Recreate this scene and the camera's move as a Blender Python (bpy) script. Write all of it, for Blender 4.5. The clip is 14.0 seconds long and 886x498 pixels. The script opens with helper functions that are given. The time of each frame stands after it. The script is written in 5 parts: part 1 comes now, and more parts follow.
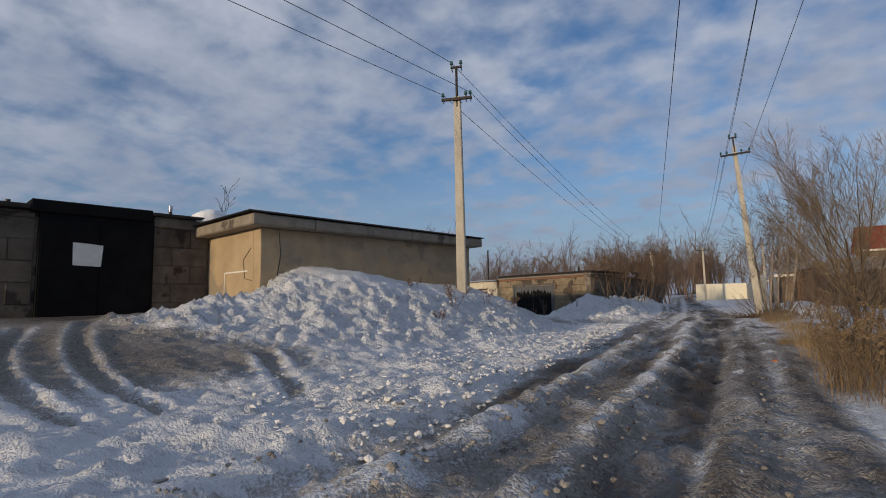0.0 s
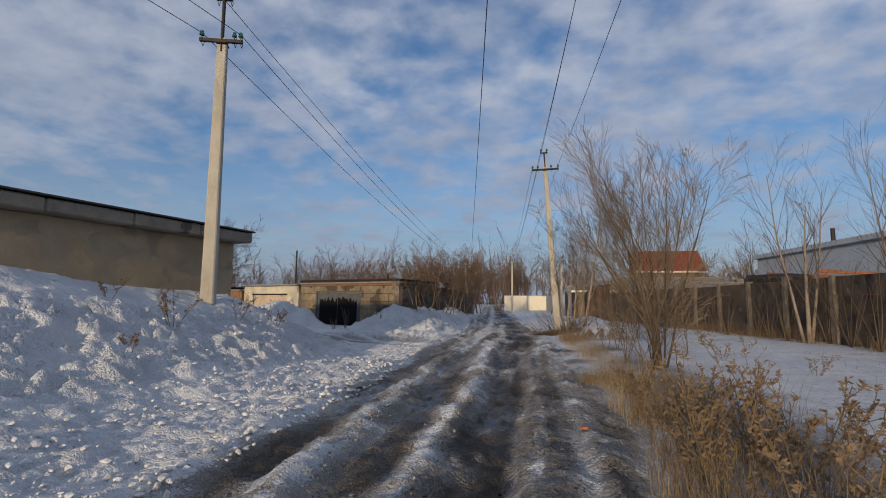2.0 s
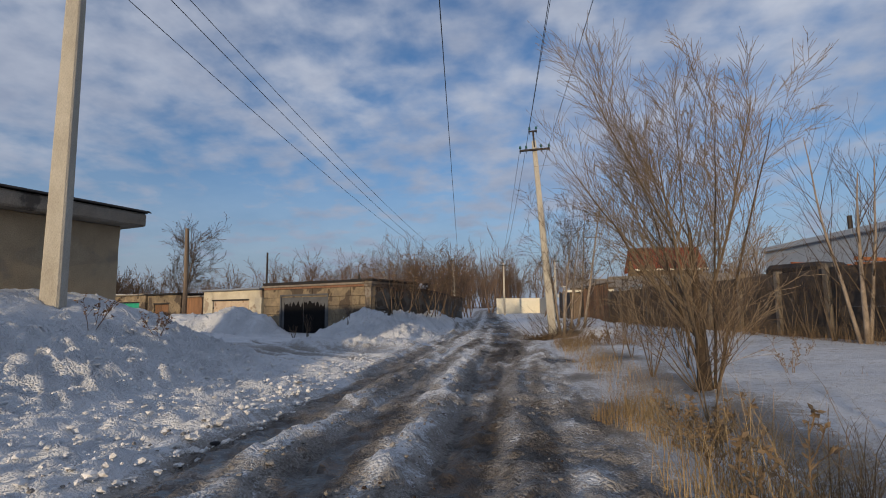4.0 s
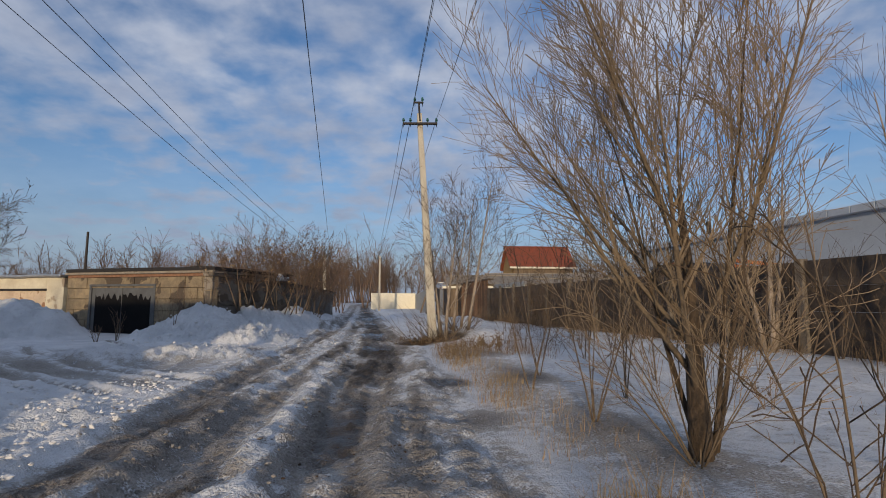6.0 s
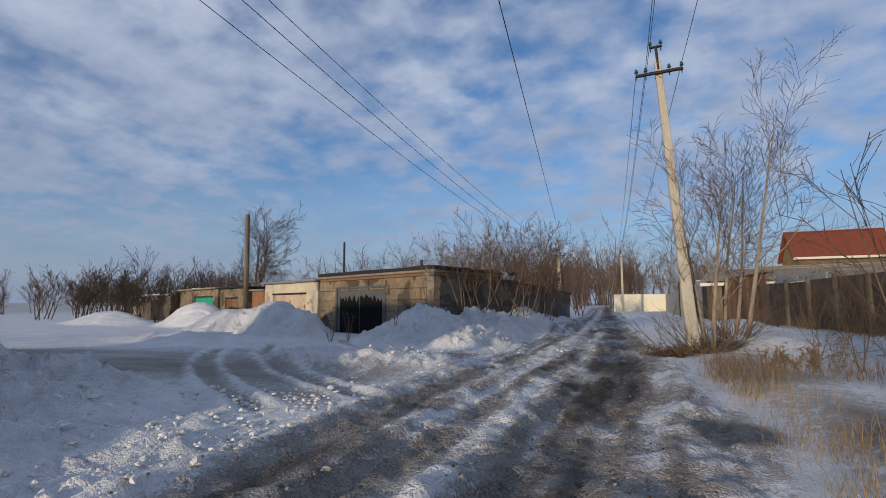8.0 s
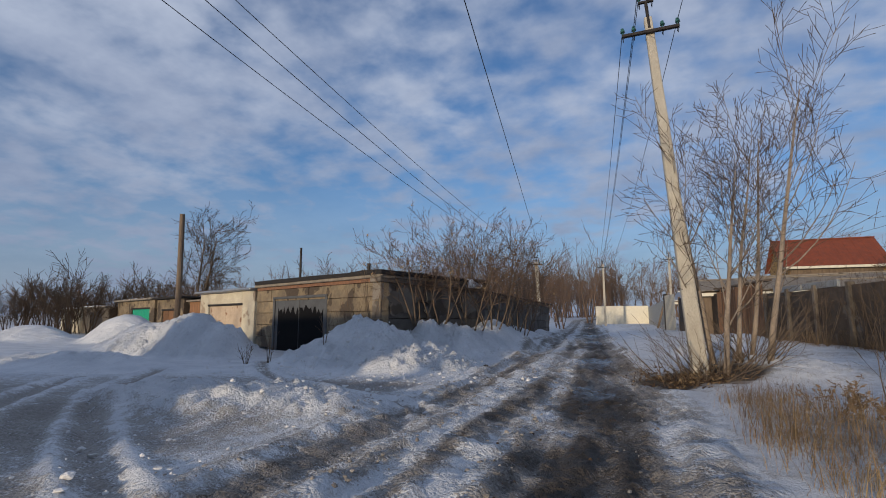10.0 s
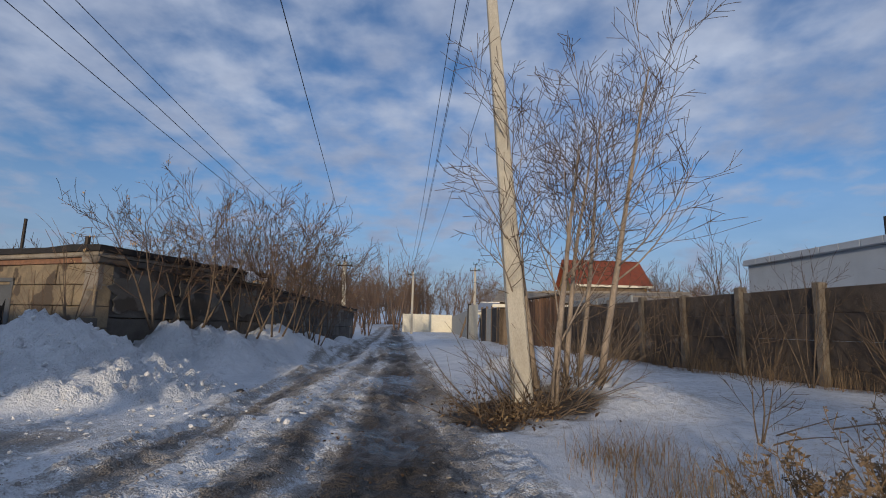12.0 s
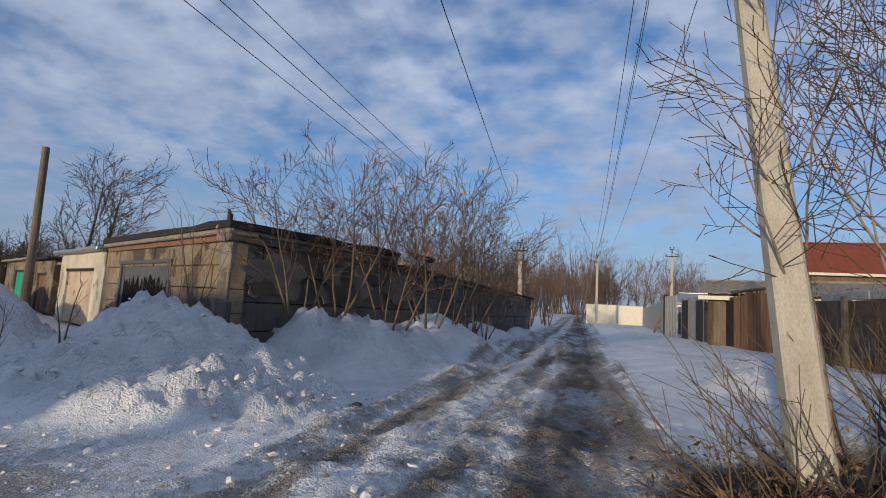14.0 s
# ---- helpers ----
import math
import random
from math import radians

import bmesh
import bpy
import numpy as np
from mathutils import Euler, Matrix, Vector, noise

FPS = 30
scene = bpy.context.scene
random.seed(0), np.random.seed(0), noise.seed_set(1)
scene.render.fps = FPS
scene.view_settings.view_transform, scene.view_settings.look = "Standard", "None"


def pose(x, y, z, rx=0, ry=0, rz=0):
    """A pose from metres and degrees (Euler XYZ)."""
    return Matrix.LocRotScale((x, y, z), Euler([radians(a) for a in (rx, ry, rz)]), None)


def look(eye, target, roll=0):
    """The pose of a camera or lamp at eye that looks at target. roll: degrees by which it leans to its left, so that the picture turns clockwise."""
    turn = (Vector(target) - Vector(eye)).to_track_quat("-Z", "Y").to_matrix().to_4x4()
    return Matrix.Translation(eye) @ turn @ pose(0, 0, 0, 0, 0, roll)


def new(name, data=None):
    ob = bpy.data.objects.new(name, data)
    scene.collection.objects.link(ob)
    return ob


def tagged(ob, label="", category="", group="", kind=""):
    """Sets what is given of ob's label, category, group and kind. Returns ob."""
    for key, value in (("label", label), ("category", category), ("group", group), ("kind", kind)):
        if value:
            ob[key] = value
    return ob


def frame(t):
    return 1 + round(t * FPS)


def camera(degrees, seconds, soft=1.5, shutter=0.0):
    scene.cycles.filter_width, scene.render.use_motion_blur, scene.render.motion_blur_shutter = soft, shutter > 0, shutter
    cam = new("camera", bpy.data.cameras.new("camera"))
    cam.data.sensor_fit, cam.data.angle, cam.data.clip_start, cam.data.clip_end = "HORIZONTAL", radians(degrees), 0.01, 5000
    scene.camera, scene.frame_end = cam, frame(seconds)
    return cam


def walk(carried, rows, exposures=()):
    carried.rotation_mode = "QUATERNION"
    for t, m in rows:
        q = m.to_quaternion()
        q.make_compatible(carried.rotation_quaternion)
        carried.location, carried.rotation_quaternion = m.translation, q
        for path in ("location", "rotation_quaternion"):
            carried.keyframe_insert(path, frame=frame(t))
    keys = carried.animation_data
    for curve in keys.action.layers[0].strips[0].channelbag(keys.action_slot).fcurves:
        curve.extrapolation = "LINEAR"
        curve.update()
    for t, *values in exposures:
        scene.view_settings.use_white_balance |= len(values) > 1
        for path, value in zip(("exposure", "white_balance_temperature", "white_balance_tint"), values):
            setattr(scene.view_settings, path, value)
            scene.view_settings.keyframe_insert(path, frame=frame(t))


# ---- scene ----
cam = camera(81.7, 14.0, soft=1.0)
PATH = [
    (0, (1.668, 0.154, 0.896), (0.594, 1.829, 1.097), -1.1),
    (0.5, (1.683, 0.93, 0.991), (0.844, 2.731, 1.216), -1.2),
    (1, (1.597, 1.744, 1.056), (0.949, 3.621, 1.295), 1.2),
    (1.5, (1.534, 2.513, 1.095), (1.076, 4.445, 1.343), 1.1),
    (2, (1.477, 3.259, 1.132), (1.012, 5.192, 1.346), 0.7),
    (4.3, (1.364, 6.714, 1.004), (0.945, 8.655, 1.244), -1.0),
    (4.5, (1.328, 6.98, 1.046), (1.002, 8.94, 1.283), -1.4),
    (5, (1.211, 7.713, 1.088), (0.969, 9.688, 1.283), -1.1),
    (5.5, (1.205, 8.449, 1.128), (1.069, 10.433, 1.333), -1.0),
    (6, (1.15, 9.201, 1.118), (1.185, 11.19, 1.33), 0.3),
    (6.5, (1.118, 9.909, 1.108), (1.337, 11.886, 1.314), -0.1),
    (7, (1.081, 10.51, 1.109), (0.985, 12.5, 1.286), -0.2),
    (7.5, (1.112, 11.174, 1.03), (0.549, 13.082, 1.234), 0.2),
    (7.7, (1.096, 11.421, 1.01), (0.295, 13.243, 1.213), 0.1),
    (9.8, (0.687, 14.346, 1.024), (-0.252, 16.093, 1.287), -0.2),
    (10, (0.67, 14.676, 1.029), (-0.121, 16.493, 1.298), -0.1),
    (10.5, (0.599, 15.409, 1.037), (0.047, 17.311, 1.315), -0.2),
    (11, (0.51, 16.094, 1.034), (0.102, 18.033, 1.302), 1.2),
    (11.5, (0.457, 16.791, 1.035), (0.222, 18.758, 1.31), 0.3),
    (12, (0.358, 17.592, 1.047), (0.259, 19.567, 1.347), 1.7),
    (12.5, (0.33, 18.3, 1.056), (0.255, 20.274, 1.369), 1.3),
    (13, (0.244, 18.837, 1.069), (-0.131, 20.779, 1.366), 2.3),
    (13.5, (0.227, 19.468, 1.097), (-0.127, 21.416, 1.382), 2.0),
    (14, (0.095, 20.176, 1.149), (-0.683, 22.005, 1.373), 3.5),
]
EXPOSURES = [(0.0, -0.12, 6700, 10), (2.0, -0.05, 6700, 10), (5.0, 0.0, 6700, 10), (7.5, 0.08, 6400, 10), (10.0, -0.06, 6250, 10), (12.5, -0.04, 6200, 10), (14.0, 0.12, 6250, 10)]
walk(cam, [(t, look(eye, target, roll)) for t, eye, target, roll in PATH], EXPOSURES)

# ---- daylight ----
SUN_DIR = Vector((-0.15, -0.98, 0.135)).normalized()
sun_el, sun_az = math.asin(SUN_DIR.z), math.atan2(SUN_DIR.x, SUN_DIR.y)
scene.view_settings.exposure = 0.0
world = bpy.data.worlds.new("sky")
scene.world = world
world.use_nodes = True
wn, wl = world.node_tree.nodes, world.node_tree.links
for n in list(wn):
    wn.remove(n)


def wnode(kind, **kw):
    n = wn.new(kind)
    for k, v in kw.items():
        n.inputs[k].default_value = v
    return n


sky = wn.new("ShaderNodeTexSky")
sky.sky_type, sky.sun_disc = "NISHITA", False
sky.sun_elevation, sky.sun_rotation = sun_el, sun_az
sky.air_density, sky.dust_density, sky.ozone_density = 1.0, 0.4, 2.5
tc = wn.new("ShaderNodeTexCoord")
sep = wn.new("ShaderNodeSeparateXYZ")
wl.new(tc.outputs["Generated"], sep.inputs[0])


def wmath(op, a, b=None, clamp=False):
    n = wn.new("ShaderNodeMath")
    n.operation, n.use_clamp = op, clamp
    for k, v in enumerate((a, b)):
        if v is None:
            continue
        if isinstance(v, (int, float)):
            n.inputs[k].default_value = v
        else:
            wl.new(v, n.inputs[k])
    return n.outputs[0]


# the cloud deck: the direction projected on a high flat layer
lift = wmath("ADD", wmath("MAXIMUM", sep.outputs["Z"], 0.0), 0.22)
comb = wn.new("ShaderNodeCombineXYZ")
wl.new(wmath("DIVIDE", sep.outputs["X"], lift), comb.inputs[0])
wl.new(wmath("DIVIDE", sep.outputs["Y"], lift), comb.inputs[1])
big = wnode("ShaderNodeTexNoise", Scale=0.8, Detail=3.0, Roughness=0.5, Distortion=0.1)
small = wnode("ShaderNodeTexNoise", Scale=6.6, Detail=5.0, Roughness=0.5, Distortion=0.12)
for n in (big, small):
    wl.new(comb.outputs[0], n.inputs["Vector"])
cover = wmath("ADD", wmath("MULTIPLY", big.outputs["Fac"], 1.0), wmath("MULTIPLY", small.outputs["Fac"], 0.9))
ramp = wn.new("ShaderNodeMapRange")
ramp.interpolation_type = "SMOOTHSTEP"
wl.new(cover, ramp.inputs["Value"])
ramp.inputs["From Min"].default_value, ramp.inputs["From Max"].default_value = 0.64, 1.16
# bright tops against grey undersides
tone = wnode("ShaderNodeTexNoise", Scale=2.6, Detail=5.0, Roughness=0.6)
wl.new(comb.outputs[0], tone.inputs["Vector"])
shade = wn.new("ShaderNodeMapRange")
wl.new(tone.outputs["Fac"], shade.inputs["Value"])
shade.inputs["From Min"].default_value, shade.inputs["From Max"].default_value = 0.36, 0.68
cl = wn.new("ShaderNodeMixRGB")
wl.new(shade.outputs[0], cl.inputs["Fac"])
cl.inputs["Color1"].default_value, cl.inputs["Color2"].default_value = (0.30, 0.355, 0.485, 1), (0.53, 0.58, 0.69, 1)
blue = wn.new("ShaderNodeMixRGB")
blue.blend_type = "MULTIPLY"
blue.inputs["Fac"].default_value = 1.0
wl.new(sky.outputs[0], blue.inputs["Color1"])
blue.inputs["Color2"].default_value = (0.095, 0.118, 0.15, 1)
low = wn.new("ShaderNodeMapRange")
wl.new(sep.outputs["Z"], low.inputs["Value"])
low.inputs["From Min"].default_value, low.inputs["From Max"].default_value = 0.0, 0.42
fade = wn.new("ShaderNodeMixRGB")
wl.new(low.outputs[0], fade.inputs["Fac"])
fade.inputs["Color1"].default_value = (0.25, 0.30, 0.42, 1)
wl.new(cl.outputs[0], fade.inputs["Color2"])
deck = wn.new("ShaderNodeMixRGB")
hz = wmath("SUBTRACT", 1.0, wmath("MULTIPLY", wmath("MAXIMUM", sep.outputs["Z"], 0.0), 3.4, True), True)
wl.new(wmath("MAXIMUM", wmath("MULTIPLY", ramp.outputs[0], 0.9), wmath("MULTIPLY", hz, 0.97)), deck.inputs["Fac"])
wl.new(blue.outputs[0], deck.inputs["Color1"])
wl.new(fade.outputs[0], deck.inputs["Color2"])
bg = wn.new("ShaderNodeBackground")
wl.new(deck.outputs[0], bg.inputs["Color"])
bg.inputs["Strength"].default_value = 1.0
wo = wn.new("ShaderNodeOutputWorld")
wl.new(bg.outputs[0], wo.inputs["Surface"])

sun = new("sun", bpy.data.lights.new("sun", "SUN"))
sun.data.energy, sun.data.angle, sun.data.color = 3.0, radians(1.2), (1.0, 0.79, 0.53)
sun.matrix_world = look(SUN_DIR * 60, (0, 0, 0))


# ---- materials ----
def material(name, col, col2=None, scale=6.0, rough=0.85, metal=0.0, bump=0.25, fine=60.0, patch=None, patch_col=None, patch_scale=0.8, vary=0.0, coords="Object", stretch=(1, 1, 1), spec=0.4):
    """A surface with colour variation at two scales, fine relief, and stains where patch is given."""
    m = bpy.data.materials.new(name)
    m.use_nodes = True
    N, L = m.node_tree.nodes, m.node_tree.links
    b = N["Principled BSDF"]
    b.inputs["Metallic"].default_value = metal
    b.inputs["Specular IOR Level"].default_value = spec
    t = N.new("ShaderNodeTexCoord")
    mp = N.new("ShaderNodeMapping")
    mp.inputs["Scale"].default_value = stretch
    L.new(t.outputs[coords], mp.inputs["Vector"])
    n1, n2 = N.new("ShaderNodeTexNoise"), N.new("ShaderNodeTexNoise")
    n1.inputs["Scale"].default_value, n1.inputs["Detail"].default_value, n1.inputs["Roughness"].default_value = scale, 6, 0.62
    n2.inputs["Scale"].default_value, n2.inputs["Detail"].default_value = fine, 3
    for n in (n1, n2):
        L.new(mp.outputs[0], n.inputs["Vector"])
    mix = N.new("ShaderNodeMixRGB")
    c2 = col2 or tuple(c * 0.6 for c in col)
    mix.inputs["Color1"].default_value, mix.inputs["Color2"].default_value = (*c2, 1), (*col, 1)
    r = N.new("ShaderNodeMapRange")
    r.inputs["From Min"].default_value, r.inputs["From Max"].default_value = 0.34, 0.66
    L.new(n1.outputs["Fac"], r.inputs["Value"])
    L.new(r.outputs[0], mix.inputs["Fac"])
    out = mix.outputs[0]
    sp = N.new("ShaderNodeMixRGB")
    sp.blend_type, sp.inputs["Fac"].default_value = "OVERLAY", 0.35
    L.new(out, sp.inputs["Color1"])
    L.new(n2.outputs["Fac"], sp.inputs["Color2"])
    out = sp.outputs[0]
    if patch is not None:
        n3 = N.new("ShaderNodeTexNoise")
        n3.inputs["Scale"].default_value, n3.inputs["Detail"].default_value, n3.inputs["Roughness"].default_value = patch_scale, 5, 0.55
        L.new(mp.outputs[0], n3.inputs["Vector"])
        r3 = N.new("ShaderNodeMapRange")
        r3.inputs["From Min"].default_value, r3.inputs["From Max"].default_value = patch, patch + 0.04
        L.new(n3.outputs["Fac"], r3.inputs["Value"])
        m3 = N.new("ShaderNodeMixRGB")
        L.new(r3.outputs[0], m3.inputs["Fac"])
        L.new(out, m3.inputs["Color1"])
        m3.inputs["Color2"].default_value = (*patch_col, 1)
        out = m3.outputs[0]
    if vary:
        oi = N.new("ShaderNodeObjectInfo")
        hv = N.new("ShaderNodeHueSaturation")
        vr = N.new("ShaderNodeMapRange")
        vr.inputs["To Min"].default_value, vr.inputs["To Max"].default_value = 1 - vary, 1 + vary
        L.new(oi.outputs["Random"], vr.inputs["Value"])
        L.new(vr.outputs[0], hv.inputs["Value"])
        L.new(out, hv.inputs["Color"])
        out = hv.outputs[0]
    L.new(out, b.inputs["Base Color"])
    rr = N.new("ShaderNodeMapRange")
    rr.inputs["To Min"].default_value, rr.inputs["To Max"].default_value = max(0.05, rough - 0.12), min(1, rough + 0.1)
    L.new(n1.outputs["Fac"], rr.inputs["Value"])
    L.new(rr.outputs[0], b.inputs["Roughness"])
    if bump:
        ad = N.new("ShaderNodeMath")
        ad.operation = "ADD"
        L.new(n1.outputs["Fac"], ad.inputs[0])
        L.new(n2.outputs["Fac"], ad.inputs[1])
        bu = N.new("ShaderNodeBump")
        bu.inputs["Strength"].default_value, bu.inputs["Distance"].default_value = bump, 0.03
        L.new(ad.outputs[0], bu.inputs["Height"])
        L.new(bu.outputs[0], b.inputs["Normal"])
    return m


M = {
    "plaster": material("ochre_grey_plaster", (0.45, 0.345, 0.22), (0.34, 0.255, 0.16), 1.6, 0.92, bump=0.5, patch=0.57, patch_col=(0.27, 0.22, 0.16), patch_scale=0.7, coords="Object"),
    "patch": material("grey_ochre_patch", (0.40, 0.315, 0.21), (0.31, 0.24, 0.16), 2.5, 0.92, bump=0.5),
    "slab": material("weathered_concrete", (0.30, 0.26, 0.21), (0.20, 0.17, 0.135), 3.0, 0.9, bump=0.6, patch=0.62, patch_col=(0.10, 0.085, 0.07), patch_scale=1.6),
    "pole": material("pole_concrete", (0.49, 0.455, 0.385), (0.37, 0.335, 0.275), 4.0, 0.9, bump=0.35, fine=90, stretch=(1, 1, 0.4)),
    "black": material("black_gate_paint", (0.010, 0.010, 0.011), (0.006, 0.006, 0.007), 3.0, 0.88, bump=0.12, spec=0.1),
    "white": material("white_panel_paint", (0.72, 0.72, 0.70), (0.6, 0.6, 0.58), 5, 0.7, bump=0.1),
    "grey_wall": material("sooty_grey_blocks", (0.17, 0.145, 0.115), (0.075, 0.06, 0.05), 2.2, 0.92, bump=0.8, patch=0.55, patch_col=(0.04, 0.032, 0.028), patch_scale=1.1, vary=0.2),
    "brick": material("dirty_brick", (0.24, 0.125, 0.075), (0.14, 0.075, 0.05), 9, 0.92, bump=0.4, vary=0.3),
    "roofing": material("tar_felt", (0.028, 0.024, 0.023), (0.015, 0.014, 0.014), 5, 0.9, bump=0.4),
    "steel_dark": material("old_steel", (0.05, 0.045, 0.042), (0.03, 0.022, 0.018), 14, 0.6, 0.5, bump=0.15),
    "galv": material("galvanised_sheet", (0.45, 0.46, 0.47), (0.32, 0.32, 0.33), 8, 0.45, 0.7, bump=0.08),
    "cream": material("cream_render", (0.62, 0.57, 0.44), (0.47, 0.41, 0.31), 1.8, 0.9, bump=0.4, patch=0.6, patch_col=(0.34, 0.27, 0.2), patch_scale=1.2),
    "tan_door": material("tan_gate_paint", (0.56, 0.45, 0.33), (0.42, 0.31, 0.22), 2, 0.8, bump=0.2, patch=0.62, patch_col=(0.25, 0.13, 0.07), patch_scale=2),
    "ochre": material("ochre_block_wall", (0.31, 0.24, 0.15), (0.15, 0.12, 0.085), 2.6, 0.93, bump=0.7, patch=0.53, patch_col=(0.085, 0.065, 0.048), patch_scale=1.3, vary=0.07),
    "dark_grey": material("dark_grey_blocks", (0.17, 0.148, 0.125), (0.075, 0.064, 0.055), 1.6, 0.95, bump=0.7, patch=0.57, patch_col=(0.24, 0.21, 0.175), patch_scale=0.7, vary=0.08),
    "grey_render": material("dark_grey_render", (0.20, 0.185, 0.165), (0.12, 0.108, 0.095), 1.8, 0.95, bump=0.6, patch=0.6, patch_col=(0.07, 0.06, 0.052), patch_scale=1.3),
    "gate_grey": material("grey_gate_paint", (0.10, 0.105, 0.11), (0.07, 0.07, 0.072), 3, 0.6, bump=0.1, spec=0.3),
    "green": material("green_gate_paint", (0.02, 0.34, 0.20), (0.015, 0.24, 0.15), 4, 0.55, bump=0.1),
    "wood": material("grey_weathered_wood", (0.20, 0.15, 0.105), (0.11, 0.08, 0.058), 7, 0.9, bump=0.5, stretch=(1, 1, 0.12)),
    "plank": material("rusty_brown_planks", (0.24, 0.125, 0.062), (0.13, 0.07, 0.04), 7, 0.9, bump=0.4, stretch=(1, 1, 0.12), vary=0.35),
    "fence": material("dark_fence_concrete", (0.095, 0.075, 0.06), (0.046, 0.036, 0.03), 2.4, 0.95, bump=0.6, patch=0.64, patch_col=(0.15, 0.13, 0.11), patch_scale=1.3, vary=0.12),
    "post": material("fence_post_concrete", (0.20, 0.17, 0.135), (0.12, 0.10, 0.08), 4, 0.93, bump=0.5, vary=0.2),
    "white_sheet": material("cream_profiled_sheet", (0.70, 0.66, 0.54), (0.6, 0.56, 0.45), 4, 0.6, bump=0.05),
    "grey_sheet": material("grey_profiled_sheet", (0.33, 0.34, 0.33), (0.25, 0.255, 0.25), 4, 0.6, 0.2, bump=0.05),
    "rust_roof": material("rust_red_roof_sheet", (0.24, 0.06, 0.028), (0.16, 0.045, 0.025), 3, 0.75, bump=0.1),
    "yellow_wood": material("yellow_gable_boards", (0.44, 0.28, 0.10), (0.3, 0.18, 0.07), 6, 0.85, bump=0.2, stretch=(1, 1, 0.15)),
    "hangar": material("pale_hangar_sheet", (0.38, 0.42, 0.47), (0.32, 0.35, 0.39), 0.8, 0.6, 0.1, bump=0.05),
    "rust": material("rusty_orange_paint", (0.48, 0.17, 0.055), (0.25, 0.085, 0.035), 6, 0.8, bump=0.3),
    "wire": material("bare_wire", (0.03, 0.03, 0.032), (0.02, 0.02, 0.02), 8, 0.5, 0.4, bump=0),
    "insulator": material("green_glass_insulator", (0.03, 0.12, 0.10), (0.02, 0.08, 0.07), 20, 0.15, bump=0, spec=0.6),
    "bark": material("willow_bark", (0.105, 0.072, 0.045), (0.05, 0.035, 0.023), 12, 0.95, bump=0.8, stretch=(1, 1, 0.35)),
    "limb": material("willow_limbs", (0.17, 0.125, 0.082), (0.105, 0.078, 0.053), 10, 0.9, bump=0.3),
    "twig": material("willow_twigs", (0.25, 0.185, 0.12), (0.17, 0.125, 0.083), 5, 0.85, bump=0),
    "bark2": material("pale_pinkish_bark", (0.34, 0.275, 0.215), (0.20, 0.16, 0.125), 9, 0.9, bump=0.5, stretch=(1, 1, 0.5)),
    "twig2": material("grey_brown_twigs", (0.115, 0.078, 0.05), (0.065, 0.045, 0.03), 6, 0.9, bump=0),
    "bark3": material("bush_bark", (0.17, 0.125, 0.085), (0.095, 0.07, 0.05), 9, 0.9, bump=0.4),
    "twig3": material("reddish_bush_twigs", (0.21, 0.13, 0.082), (0.135, 0.085, 0.055), 5, 0.9, bump=0),
    "wood_far": material("far_bare_wood", (0.21, 0.135, 0.088), (0.14, 0.095, 0.066), 0.15, 0.95, bump=0),
    "seed": material("dry_keys", (0.40, 0.28, 0.15), (0.3, 0.2, 0.1), 5, 0.9, bump=0),
    "straw": material("dry_straw_grass", (0.40, 0.29, 0.15), (0.23, 0.155, 0.08), 1.5, 0.9, bump=0, coords="Object"),
    "weed": material("dry_brown_weed", (0.235, 0.162, 0.092), (0.135, 0.09, 0.052), 6, 0.9, bump=0),
    "litter": material("dead_leaf_litter", (0.085, 0.05, 0.028), (0.045, 0.028, 0.018), 9, 0.95, bump=0.8),
    "slush": material("dirty_slush_clods", (0.36, 0.335, 0.305), (0.16, 0.14, 0.12), 6, 0.6, bump=0.4),
    "clod": material("snow_clods", (0.80, 0.80, 0.81), (0.62, 0.60, 0.57), 4, 0.7, bump=0.4),
    "snow": material("roof_snow", (0.84, 0.85, 0.87), (0.76, 0.77, 0.8), 3, 0.7, bump=0.3),
    "asphalt_bit": material("dark_rubbish", (0.03, 0.03, 0.035), None, 9, 0.8),
    "stump_dark": material("dark_window", (0.02, 0.022, 0.025), None, 6, 0.3),
}


